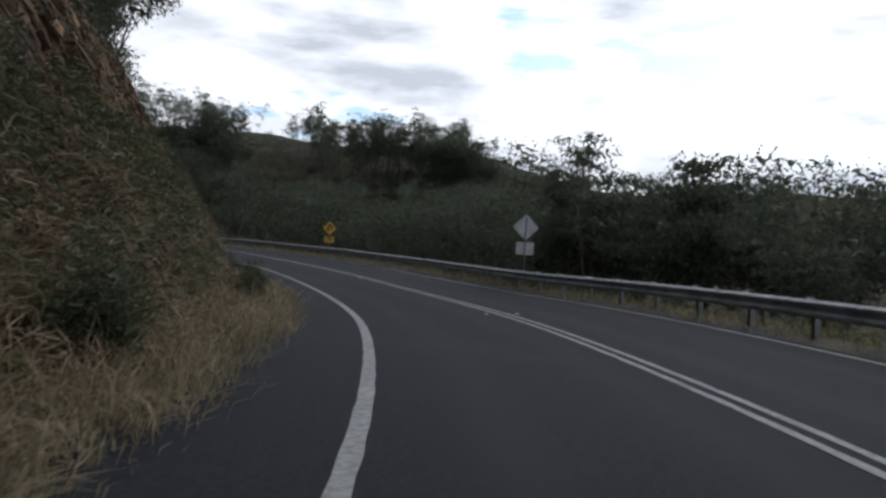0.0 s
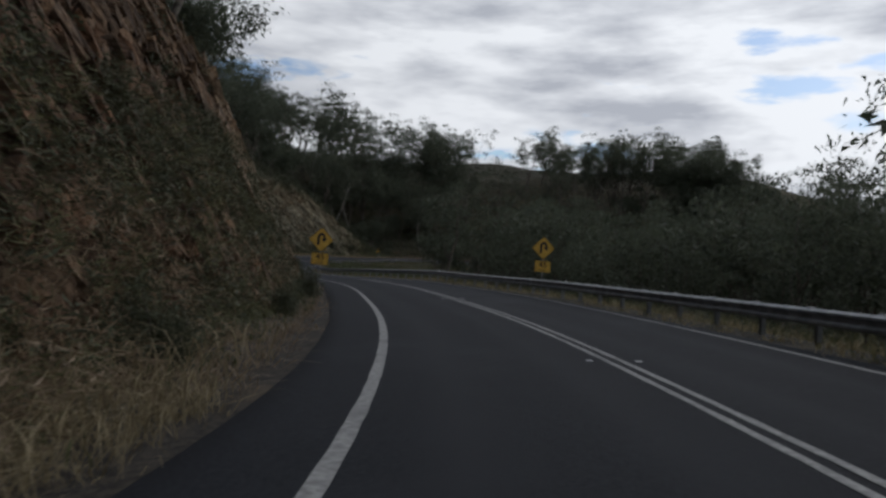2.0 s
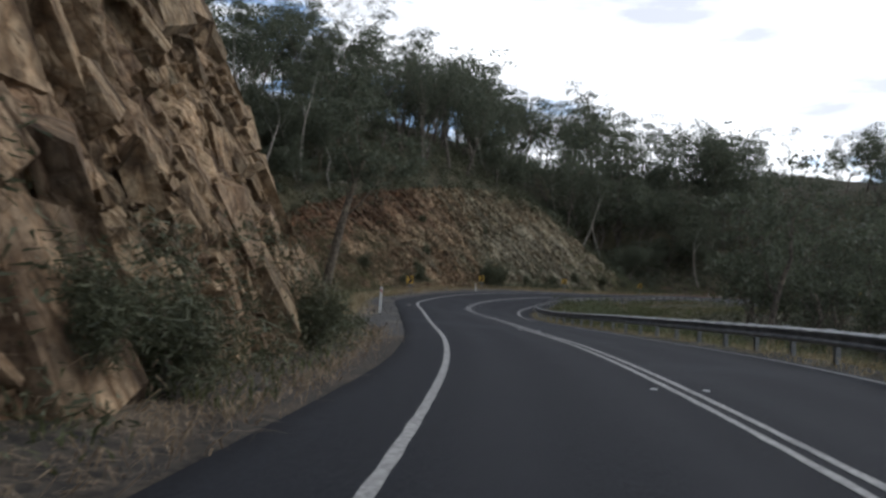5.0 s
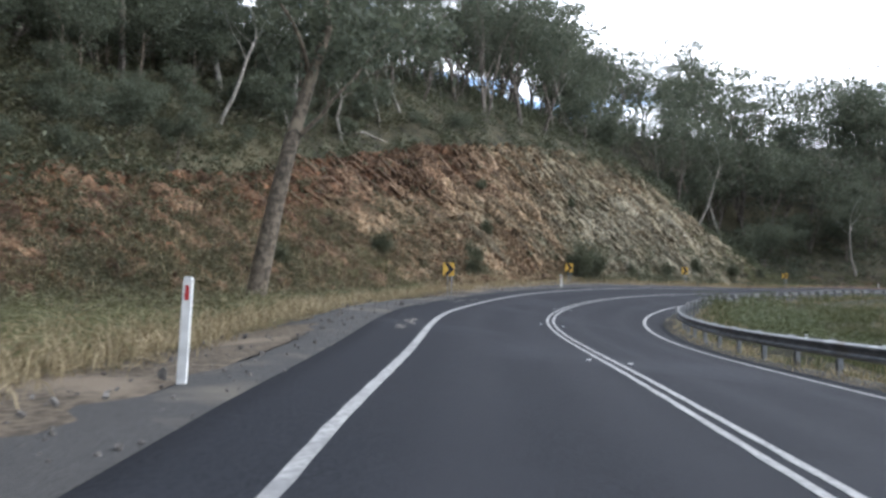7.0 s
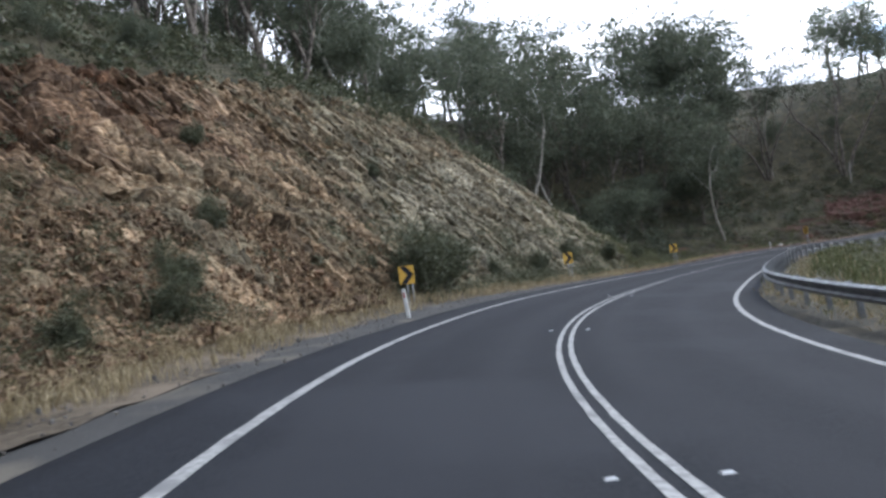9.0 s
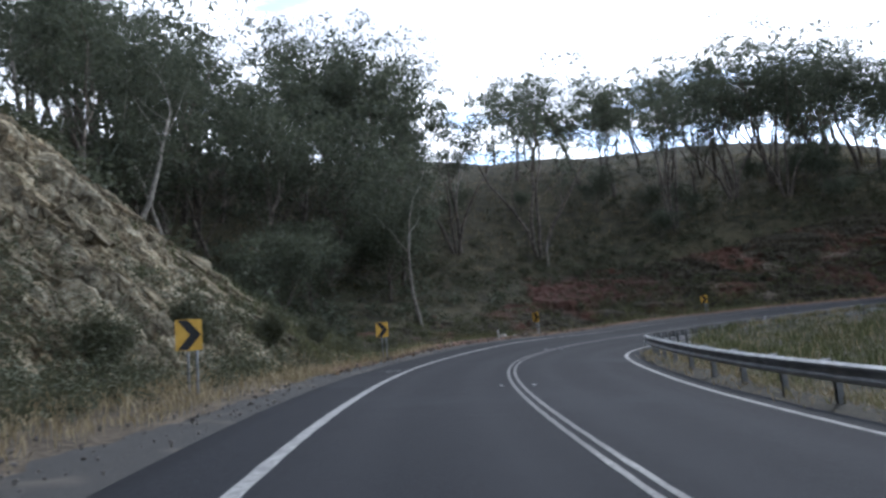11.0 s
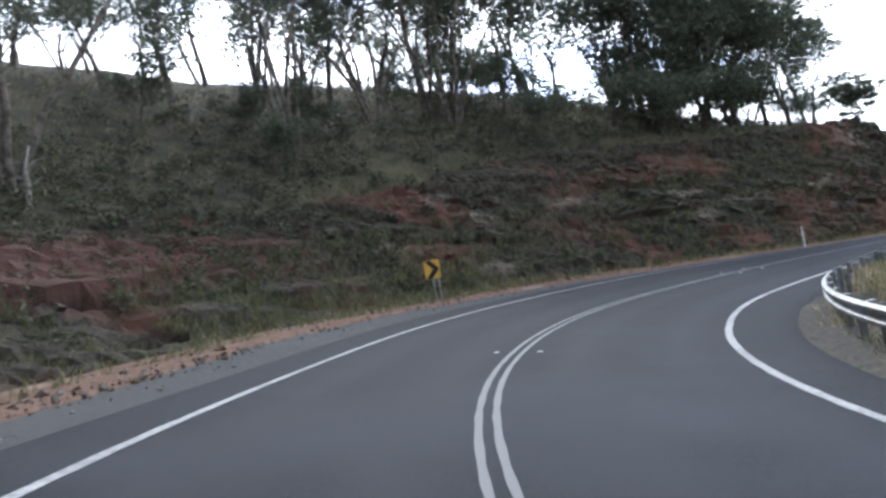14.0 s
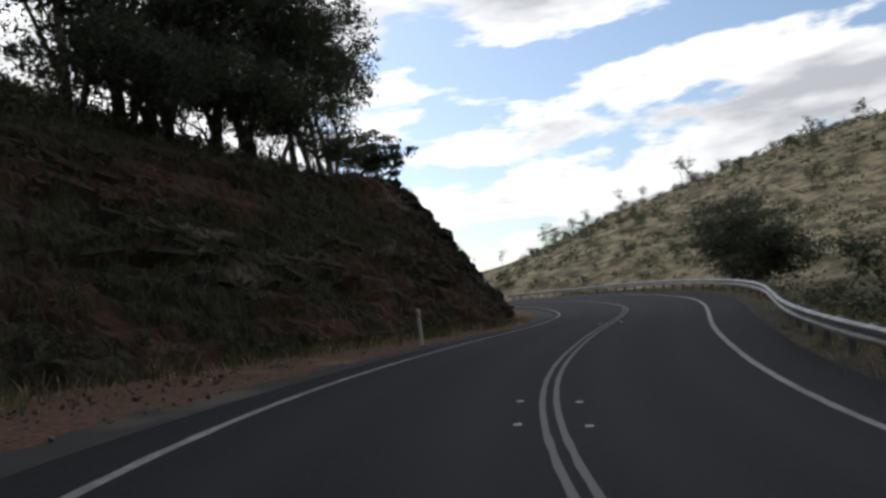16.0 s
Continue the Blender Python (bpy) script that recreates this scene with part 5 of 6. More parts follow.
BUSHES = [make_bush(51, 1.0, "round dark green roadside bush with fine needles", count=3600, leaf=(0.15, 0.016)), make_bush(52, 1.0, "loose broom-like green bush at the foot of the rock", count=3200, leaf=(0.16, 0.016))]
for i, (s, u, size) in enumerate([(66, 5.7, 1.2), (78, 5.9, 1.2), (83, 6.1, 1.5), (90, 6.0, 1.3), (94, 6.4, 1.1), (56, 5.6, 1.0), (34, 5.9, 1.2), (22, 6.0, 1.3), (46, 5.8, 1.1), (81.5, 6.2, 1.1), (147.5, 8.6, 1.5), (144, 8.3, 1.1), (158.5, 7.7, 2.7), (160.6, 7.4, 2.3), (149, 9.5, 1.4), (152, 11, 1.2),
                                  (141, 11, 1.3), (163, 9, 1.2), (168, 8.4, 1.3), (174, 8.3, 1.4), (180, 8.6, 1.6), (166, 13, 0.9), (155, 14, 1.0), (186, 9, 1.5), (133, 12, 1.2), (190, 9.5, 1.2), (197, 10, 1.3), (208, 10, 1.0), (226, 9, 0.9), (125.9, 8.5, 0.5)]):
    p = road_at(s, -u)
    b = BUSHES[i % 2]
    ob = drop(b, p[0], p[1], 67.0 * i, size, 0.05, first=i < 2)
    ob["group"] = "bushes along the verge"


# ---- things beside the road ----
def box(bm, x0, x1, y0, y1, z0, z1):
    vs = [bm.verts.new(p) for p in ((x0, y0, z0), (x1, y0, z0), (x1, y1, z0), (x0, y1, z0), (x0, y0, z1), (x1, y0, z1), (x1, y1, z1), (x0, y1, z1))]
    for f in ((3, 2, 1, 0), (4, 5, 6, 7), (0, 1, 5, 4), (1, 2, 6, 5), (2, 3, 7, 6), (3, 0, 4, 7)):
        bm.faces.new([vs[i] for i in f])


def slab(outline, thick, y):
    """A plate in the upright x-z plane from its outline, thick metres deep, its back at y."""
    bm = bmesh.new()
    front = [bm.verts.new((x, y - thick, z)) for x, z in outline]
    back = [bm.verts.new((x, y, z)) for x, z in outline]
    bm.faces.new(front)
    bm.faces.new(back[::-1])
    n = len(outline)
    for i in range(n):
        bm.faces.new((front[i], back[i], back[(i + 1) % n], front[(i + 1) % n]))
    bmesh.ops.recalc_face_normals(bm, faces=bm.faces)
    return bm


def rounded(w, h, r, n=4):
    """The outline of a plate with rounded corners about the origin."""
    out = []
    for cx, cz, a0 in ((w / 2 - r, h / 2 - r, 0), (-w / 2 + r, h / 2 - r, 90), (-w / 2 + r, -h / 2 + r, 180), (w / 2 - r, -h / 2 + r, 270)):
        out += [(cx + r * math.cos(radians(a0 + 90 * k / n)), cz + r * math.sin(radians(a0 + 90 * k / n))) for k in range(n + 1)]
    return out


def pole_mesh(name, x, z0, z1, r, mat, y=0.0):
    v, f = [], []
    tube(v, f, [(x, y, z0), (x, y, (z0 + z1) / 2), (x, y, z1)], [r] * 3, 10)
    return mesh_of(name, v, f, mat, True)


def frame_ring(outline, inset, thick, y):
    """A thin painted border that follows an outline."""
    bm = bmesh.new()
    n = len(outline)
    a = [bm.verts.new((x, y - thick, z)) for x, z in outline]
    b = [bm.verts.new((x * inset, y - thick, z * inset)) for x, z in outline]
    for i in range(n):
        bm.faces.new((a[i], b[i], b[(i + 1) % n], a[(i + 1) % n]))
    bmesh.ops.recalc_face_normals(bm, faces=bm.faces)
    return bm


def writing(body, size, x, z, y, parent, spread=1.0):
    cu = bpy.data.curves.new("writing", "FONT")
    cu.body, cu.size, cu.align_x, cu.align_y, cu.extrude, cu.offset = body, size, "CENTER", "CENTER", 0.001, 0.008 * size
    ob = bpy.data.objects.new("writing", cu)
    me = bpy.data.meshes.new_from_object(ob)
    bpy.data.objects.remove(ob)
    me.materials.clear()
    me.materials.append(SIGN_BLACK)
    return part("lettering", me, parent, "", pose(x, y, z, 90) @ Matrix.Diagonal((spread, 1, 1, 1)))


def make_chevron(bottom=0.87, size=0.88):
    """A yellow chevron board on two thin posts; it faces -y and points to +x."""
    root = new("chevron_sign")
    w, h = 0.58 * size, 0.70 * size
    z = bottom + h / 2
    panel = part("panel", bm_mesh("panel", slab([(x, v + z) for x, v in rounded(w, h, 0.03)], 0.012, -0.03), SIGN_YELLOW), root)
    arrow = [(-0.25, 0.335), (-0.02, 0.335), (0.265, 0.0), (-0.02, -0.335), (-0.25, -0.335), (0.02, 0.0)]
    bm = bmesh.new()
    for tri in ((0, 1, 2, 5), (5, 2, 3, 4)):
        bm.faces.new([bm.verts.new((arrow[i][0] * size, -0.046, arrow[i][1] * size + z)) for i in tri])
    bmesh.ops.remove_doubles(bm, verts=bm.verts, dist=1e-4)
    bmesh.ops.recalc_face_normals(bm, faces=bm.faces)
    part("chevron", bm_mesh("chevron", bm, SIGN_BLACK), panel)
    for x in (-0.02, 0.15):
        part("post", pole_mesh("post", x, -0.4, bottom + h - 0.04, 0.026, STEEL), root)
    for v in (z + 0.22, z - 0.22):
        bm = bmesh.new()
        box(bm, -0.26 * size, 0.26 * size, -0.03, -0.018, v - 0.02, v + 0.02)
        part("bracket", bm_mesh("bracket", bm, STEEL), root)
    return tagged(root, "yellow board with a black chevron on two steel posts", "road sign")


def make_warning():
    """A diamond bend-warning sign with an advisory speed plate on one post."""
    root = new("warning_sign")
    zc, half = 2.28, 0.53
    dia = [(0, half), (-half, 0), (0, -half), (half, 0)]
    out = []
    for i, (x, z) in enumerate(dia):
        px, pz = dia[i - 1]
        nx, nz = dia[(i + 1) % 4]
        for k in (0.08, 0.0):
            tx, tz = (px, pz) if k else (nx, nz)
            out.append((x + (tx - x) * 0.055, z + (tz - z) * 0.055))
    panel = part("panel", bm_mesh("panel", slab([(x, z + zc) for x, z in out], 0.012, -0.03), SIGN_YELLOW), root, "yellow diamond panel")
    ring = part("border", bm_mesh("border", frame_ring(out, 0.955, 0.0, 0.0), SIGN_BLACK), panel, "black border line", pose(0, -0.0455, zc))
    ring.scale = (0.985, 1, 0.985)
    path = [(-0.12, -0.24), (-0.12, 0.05)] + [(-0.12 + 0.12 - 0.12 * math.cos(radians(a)), 0.08 + 0.15 * math.sin(radians(a))) for a in range(0, 181, 18)] + [(0.12, 0.03)]
    bm = bmesh.new()
    prev = None
    for i, (x, z) in enumerate(path):
        a, b = path[max(i - 1, 0)], path[min(i + 1, len(path) - 1)]
        d = math.hypot(b[0] - a[0], b[1] - a[1])
        nx, nz = -(b[1] - a[1]) / d * 0.052, (b[0] - a[0]) / d * 0.052
        cur = (bm.verts.new((x + nx, -0.046, z + nz + zc)), bm.verts.new((x - nx, -0.046, z - nz + zc)))
        if prev:
            bm.faces.new((prev[0], prev[1], cur[1], cur[0]))
        prev = cur
    bm.faces.new([bm.verts.new((x, -0.046, z + zc)) for x, z in ((0.0, 0.04), (0.24, 0.04), (0.12, -0.12))])
    bmesh.ops.recalc_face_normals(bm, faces=bm.faces)
    part("arrow", bm_mesh("arrow", bm, SIGN_BLACK), panel, "black bent arrow")
    zp, w, h = 1.46, 0.72, 0.5
    plate = part("speed_plate", bm_mesh("speed_plate", slab([(x, z + zp) for x, z in rounded(w, h, 0.04)], 0.012, -0.03), SIGN_YELLOW), root, "yellow speed plate")
    part("border", bm_mesh("border", frame_ring(rounded(w * 0.97, h * 0.96, 0.035), 0.955, 0.0, 0.0), SIGN_BLACK), plate, "black border line", pose(0, -0.0455, zp))
    writing("45", 0.32, 0, zp + 0.075, -0.046, plate, 1.25)
    writing("km/h", 0.13, 0, zp - 0.155, -0.046, plate, 1.2)
    part("post", pole_mesh("post", 0, -0.5, zc + half - 0.1, 0.03, STEEL), root)
    for v in (zc + 0.2, zc - 0.2, zp):
        bm = bmesh.new()
        box(bm, -0.3, 0.3, -0.03, -0.016, v - 0.02, v + 0.02)
        part("brace", bm_mesh("brace", bm, SIGN_BACK), root)
    bm = slab([(x * 0.99, z * 0.99 + zc) for x, z in out], 0.004, -0.024)
    part("backing", bm_mesh("backing", bm, SIGN_BACK), root, "bare grey aluminium back")
    bm = slab([(x, z + zp) for x, z in rounded(w * 0.99, h * 0.99, 0.04)], 0.004, -0.024)
    part("backing", bm_mesh("backing", bm, SIGN_BACK), root, "bare grey aluminium back")
    return tagged(root, "yellow diamond bend sign with speed plate on a steel post", "road sign")


def make_guide_post(tall=1.08):
    """A flat white guide post with rounded top and a dark reflector."""
    root = new("guide_post")
    out = [(x, z + tall / 2 - 0.15) for x, z in rounded(0.10, tall + 0.3, 0.03)]
    part("post", bm_mesh("post", slab(out, 0.035, 0.0175), POST_WHITE), root)
    bm = slab([(x, z + tall - 0.17) for x, z in rounded(0.045, 0.16, 0.015)], 0.004, -0.0175)
    part("reflector", bm_mesh("reflector", bm, REFLECTOR), root)
    return tagged(root, "white plastic guide post with a dark red reflector", "guide post")


# Chevron boards round the long bend, then the other signs and posts.
chevron = make_chevron()
CHEVRONS = [(136.5, -5.3, 17, 0), (155.8, -6.6, 21, 1), (174, -6.5, 26, 2), (190, -6.35, 29, 1), (206, -5.8, -14, 1), (222, -6.5, 34, -1)]
for i, (s, lat, turn, lean) in enumerate(CHEVRONS):
    m = upright(s, lat, (0.01, -0.08, 0.1, -0.02, -0.12, -0.12)[i], turn, lean)
    ob = copy_thing(chevron, m) if i else chevron
    ob.matrix_basis = m
    ob["group"] = "chevron boards round the bend"

warning = make_warning()
warning.matrix_basis = upright(71.2, -5.1, -0.05, 2, 2)
warning["group"] = "bend warning signs"
other = copy_thing(warning, upright(71.1, 4.7, -0.2, -4, 1))
back = copy_thing(warning, upright(43.5, 4.9, 0.1, 172, -1))
tagged(back, "bare aluminium back of a diamond bend sign", "road sign")

guide = make_guide_post()
for i, (s, lat, turn, lean) in enumerate([(109.5, -5.4, 5, 1), (151.9, -4.88, 5, -4), (244, -4.9, 20, -1)]):
    m = upright(s, lat, -0.3 if s > 150 and s < 155 else -0.05, -turn, lean)
    ob = copy_thing(guide, m) if i else guide
    ob.matrix_basis = m
    ob["group"] = "guide posts along the edge"
short = make_guide_post(0.5)
short.matrix_basis = upright(201.8, -5.85, -0.05, -20, 0)
for o in list(short.children):
    if o.name.startswith("reflector"):
        bpy.data.objects.remove(o)
tagged(short, "short worn white marker post in the red verge", "guide post")


# ---- the guardrail ----
def build_guardrail():
    root = new("guardrail")
    tagged(root, "galvanised steel guardrail on posts along the drop", "guardrail")
    prof = [(0.0, 0.0), (-0.02, 0.012), (-0.08, 0.045), (-0.08, 0.085), (-0.015, 0.125), (-0.015, 0.185), (-0.08, 0.225), (-0.08, 0.265), (-0.02, 0.298), (0.0, 0.31)]
    base = 0.41
    length = 4.0
    n = int(LAST // length)
    for i in range(n):
        s = np.linspace(i * length, (i + 1) * length + 0.12, 5)
        verts, faces = [], []
        for v in s:
            lat = along(RAIL, v)
            for d, h in prof:
                verts.append(road_at(v, lat + d + (0.004 if i % 2 else 0.0), base + h))
            for d, h in prof[::-1]:
                verts.append(road_at(v, lat + d + 0.006 + (0.004 if i % 2 else 0.0), base + h))
        k = 2 * len(prof)
        for a in range(len(s) - 1):
            for b in range(k):
                faces.append((a * k + b, a * k + (b + 1) % k, (a + 1) * k + (b + 1) % k, (a + 1) * k + b))
        part("beam", mesh_of("beam", verts, faces, STEEL), root)
    bm = bmesh.new()
    box(bm, -0.05, 0.05, -0.055, -0.049, -0.9, 0.70)
    box(bm, -0.05, 0.05, 0.049, 0.055, -0.9, 0.70)
    box(bm, -0.003, 0.003, -0.049, 0.049, -0.9, 0.70)
    post = bm_mesh("post", bm, STEEL)
    bm = bmesh.new()
    box(bm, -0.06, 0.06, -0.07, 0.07, 0.44, 0.74)
    bmesh.ops.bevel(bm, geom=bm.edges[:], offset=0.008, segments=1, affect="EDGES")
    block = bm_mesh("spacer_block", bm, STEEL)
    for i in range(int(LAST // 2)):
        s = 1.0 + 2 * i
        part("post", post, root, "", upright(s, along(RAIL, s) + 0.21))
        part("spacer_block", block, root, "", upright(s, along(RAIL, s) + 0.075))
    bm = bmesh.new()
    box(bm, -0.012, 0.012, -0.05, 0.05, 0.70, 0.79)
    bmesh.ops.bevel(bm, geom=bm.edges[:], offset=0.006, segments=1, affect="EDGES")
    mark = bm_mesh("reflector", bm, POST_WHITE)
    for s in (30, 66, 88, 118, 142, 178, 214, 252):
        part("reflector", mark, root, "small white reflector", upright(s, along(RAIL, s) - 0.005))


build_guardrail()


# ---- grass, scrub and stones ----
def blades(name, label, s0, s1, side, u0, u1, tufts, per, tall, wide, mat, seed, lean=0.5, spread=0.16, thin=None, category="grass"):
    """Grass in tufts along the road: each blade is a narrow bent leaf of its own."""
    rng = np.random.default_rng(seed)
    s = rng.uniform(s0, s1, tufts)
    q = rng.uniform(0, 1, tufts)
    lo = np.array([u0(v) if callable(u0) else u0 for v in s])
    hi = np.array([u1(v) if callable(u1) else u1 for v in s])
    u = (lo + (hi - lo) * q) * side
    if thin is not None:
        keep = rng.uniform(0, 1, tufts) < thin(s, np.abs(u))
        s, u, tufts = s[keep], u[keep], int(keep.sum())
    x, y = along(CX, s) + along(NX, s) * u, along(CY, s) + along(NY, s) * u
    gz = top_height(x, y)
    gz = gz + 0.2 * smooth(s, 194, 199) * smooth(-u, 8.2, 9.2)
    z = np.where(np.abs(u) < 7.2, np.maximum(gz, road_z(s, u) - 0.06), gz)
    n = tufts * per
    tall_t = np.repeat(tall * rng.uniform(0.45, 1.25, tufts), per)
    px = np.repeat(x, per) + rng.normal(0, spread, n)
    py = np.repeat(y, per) + rng.normal(0, spread, n)
    pz = np.repeat(z, per) - 0.04
    h = tall_t * rng.uniform(0.5, 1.15, n)
    a = rng.uniform(0, 2 * math.pi, n)
    b = a + rng.normal(0, 0.9, n)
    le = lean * rng.uniform(0.1, 1.2, n) * h
    w = wide * rng.uniform(0.6, 1.5, n)
    cx, cy = -np.sin(a) * w / 2, np.cos(a) * w / 2
    v = np.empty((n, 4, 3))
    mx, my, mz = px + np.cos(b) * le * 0.35, py + np.sin(b) * le * 0.35, pz + h * 0.55
    v[:, 0] = np.stack([px, py, pz], 1)
    v[:, 1] = np.stack([mx + cx, my + cy, mz], 1)
    v[:, 2] = np.stack([mx - cx, my - cy, mz], 1)
    v[:, 3] = np.stack([px + np.cos(b) * le, py + np.sin(b) * le, pz + h * (1 - 0.25 * lean)], 1)
    k = np.arange(n) * 4
    faces = np.stack([k, k + 1, k + 2], 1).tolist() + np.stack([k + 2, k + 1, k + 3], 1).tolist()
    me = mesh_of(name, v.reshape(-1, 3), faces, mat)
    return tagged(new(name, me), label, category, kind="stuff")


FOOT = lambda s: float(bank(s)[0])
def scrub(name, label, s0, s1, side, u0, u1, clumps, per, size, leaf, mat, seed, category="scrub", field=None):
    """Undergrowth too thick to count: many leafy clumps on the land."""
    rng = np.random.default_rng(seed)
    s, u = rng.uniform(s0, s1, clumps), rng.uniform(u0, u1, clumps) * side
    x, y = along(CX, s) + along(NX, s) * u, along(CY, s) + along(NY, s) * u
    if field:
        x, y = rng.uniform(*field[0], clumps), rng.uniform(*field[1], clumps)
    ok = np.abs(stations(x, y)[1]) > u0 - 1
    x, y = x[ok], y[ok]
    z = top_height(x, y)
    r = size * rng.uniform(0.5, 1.3, len(x))
    v, f = leaves(rng, np.stack([x, y, z + r * 0.45], 1), r, per, *leaf, droop=-0.1, flat=0.8)
    return tagged(new(name, mesh_of(name, v, f, mat)), label, category, kind="stuff")


AWAY = lambda s, u: np.where(np.abs(s - 71) < 1.6, 0.0, 1.0)      # the sign's foot stands clear
blades("dry_grass", "tall straw-coloured grass under the first rock face", 2, 45, -1, 4.75, lambda s: FOOT(s) - 0.1, 2700, 12, 0.52, 0.012, DRY_BLADE, 41, 1.3)
scrub("weeds", "tangled straw-dry weeds on the slope under the rock", 3, 50, -1, 5.5, 7.4, 480, 80, 0.5, (0.26, 0.018), STRAW, 88, "weeds")
blades("dry_grass", "flattened straw on the dark verge under the rock", 44, 100, -1, 5.1, lambda s: FOOT(s) + 0.2, 2800, 10, 0.36, 0.014, STRAW, 52, 1.9, 0.24, thin=AWAY)
blades("green_grass", "dark green weeds among the dry grass", 2, 100, -1, 5.3, lambda s: FOOT(s) - 0.3, 520, 11, 0.45, 0.022, GREEN_BLADE, 42, 0.8, thin=AWAY)
blades("dry_grass", "pale dry grass field beside the gravel", 97, 142, -1, 6.5, 15, 7000, 11, 0.5, 0.016, DRY_BLADE, 43, 0.8, 0.3)
scrub("dry_grass", "soft thick straw and olive grass behind the gravel", 98, 140, -1, 7.0, 11.5, 620, 100, 0.5, (0.32, 0.014), PALE_BLADE, 101, "grass")
scrub("dry_grass", "matted straw at the edge of the gravel", 98, 150, -1, 6.5, 9, 420, 90, 0.34, (0.28, 0.014), DRY_BLADE, 102, "grass")
scrub("weeds", "dull olive weeds along the foot of the red bank", 104, 146, -1, 9.5, 14.5, 520, 100, 0.6, (0.22, 0.024), WEED_LEAF, 103, "weeds")
blades("green_grass", "green weeds among the pale grass field", 100, 142, -1, 7.5, 15, 900, 9, 0.5, 0.026, GREEN_BLADE, 50, 0.5)
blades("dry_grass", "brown grass on the bank behind the pull-off", 102, 134, -1, 12.5, 20, 1300, 9, 0.45, 0.022, DRY_BLADE, 53, 0.8)
scrub("weeds", "brown and olive weeds on the bank behind the pull-off", 102, 134, -1, 12, 20, 420, 50, 0.5, (0.16, 0.06), WEED_LEAF, 90, "weeds")
blades("dry_grass", "strip of dry grass along the foot of the rock", 140, 196, -1, 5.7, lambda s: FOOT(s) + 0.6, 1500, 10, 0.42, 0.02, DRY_BLADE, 44, 0.6)
blades("green_grass", "green and straw grass on the valley verge", 180, 262, -1, lambda s: FOOT(s) - 1.5, lambda s: FOOT(s) + 5.5, 3400, 10, 0.5, 0.024, GREEN_BLADE, 45, 0.5)
blades("green_grass", "pale green grass along the foot of the bank", 188, 228, -1, lambda s: FOOT(s) - 1.9, lambda s: FOOT(s) + 2.4, 3600, 10, 0.5, 0.022, PALE_BLADE, 54, 0.6)
blades("green_grass", "olive grass over the slope under the last gums", 203, 262, -1, lambda s: FOOT(s) + 6, 42, 6000, 6, 0.42, 0.035, OLIVE_BLADE, 56, 0.7, 0.35)
blades("dry_grass", "bleached grass over the slope under the last gums", 203, 262, -1, lambda s: FOOT(s) + 13, 50, 4600, 6, 0.42, 0.03, DRY_BLADE, 57, 0.7, 0.35)
blades("dry_grass", "straw tufts along the red verge", 180, 262, -1, lambda s: FOOT(s) - 2.0, lambda s: FOOT(s) + 0.6, 700, 9, 0.45, 0.02, DRY_BLADE, 51, 0.6)
blades("dry_grass", "dry grass under and beside the guardrail", 8, 300, 1, lambda s: along(RAIL, s) - 0.12, lambda s: along(RAIL, s) + 1.3, 4200, 9, 0.32, 0.02, DRY_BLADE, 46, 0.7)
blades("green_grass", "olive grass beside the guardrail posts", 8, 300, 1, lambda s: along(RAIL, s), lambda s: along(RAIL, s) + 2.2, 2600, 9, 0.36, 0.022, PALE_BLADE, 59, 0.7)
blades("green_grass", "green and yellow grass inside the bend", 96, 232, 1, lambda s: along(RAIL, s) + 1.0, 15, 3000, 9, 0.5, 0.03, GREEN_BLADE, 47, 0.4)
scrub("weeds", "light green feathery shrubs inside the bend", 104, 150, 1, 7.0, 10.5, 90, 170, 0.95, (0.2, 0.05), LIGHT_LEAF, 96, "weeds")
scrub("weeds", "soft green grass mounds inside the bend", 98, 160, 1, 6.2, 13, 330, 90, 0.75, (0.34, 0.025), GREEN_BLADE, 92, "weeds")
blades("dry_grass", "yellow seed heads among the grass inside the bend", 96, 232, 1, lambda s: along(RAIL, s) + 0.9, 15, 900, 8, 0.55, 0.02, DRY_BLADE, 48, 0.5)


scrub("undergrowth", "dark green undergrowth under the trees on the slope", 0, 100, -1, 9.8, 45, 800, 60, 1.0, (0.24, 0.11), BUSH_LEAF, 61)
scrub("undergrowth", "olive shrubs and litter behind the gravel pull-off", 102, 142, -1, 15, 27, 420, 70, 0.8, (0.2, 0.08), WEED_LEAF, 97)
scrub("undergrowth", "brown and olive brush under the saplings above the red bank", 104, 156, -1, 19, 29, 620, 90, 1.25, (0.22, 0.07), WEED_LEAF, 104)
scrub("undergrowth", "dark shrubs overhanging the top of the rock face", 14, 99, -1, 10.2, 12.8, 520, 70, 0.85, (0.2, 0.07), BUSH_LEAF, 94)
scrub("undergrowth", "dark undergrowth in the wood above the rock", 100, 200, -1, 17.0, 40, 1600, 52, 1.2, (0.3, 0.14), BUSH_LEAF, 62)
scrub("undergrowth", "dark scrub on the wooded valley side", 184, 214, -1, 14, 95, 600, 60, 1.4, (0.36, 0.18), GUM_LEAF, 63)
scrub("undergrowth", "dark low scrub under the gums on the slope", 212, 262, -1, 17, 34, 420, 60, 0.8, (0.26, 0.12), BUSH_LEAF, 83)
scrub("undergrowth", "dark green brush on the lower valley slope", 190, 226, -1, 10.5, 25, 420, 56, 0.5, (0.2, 0.09), BUSH_LEAF, 85)
scrub("tussocks", "low brown and green tussocks over the grassy hill", 200, 256, -1, 20, 50, 1000, 20, 0.5, (0.24, 0.06), WEED_LEAF, 91, "tussocks")
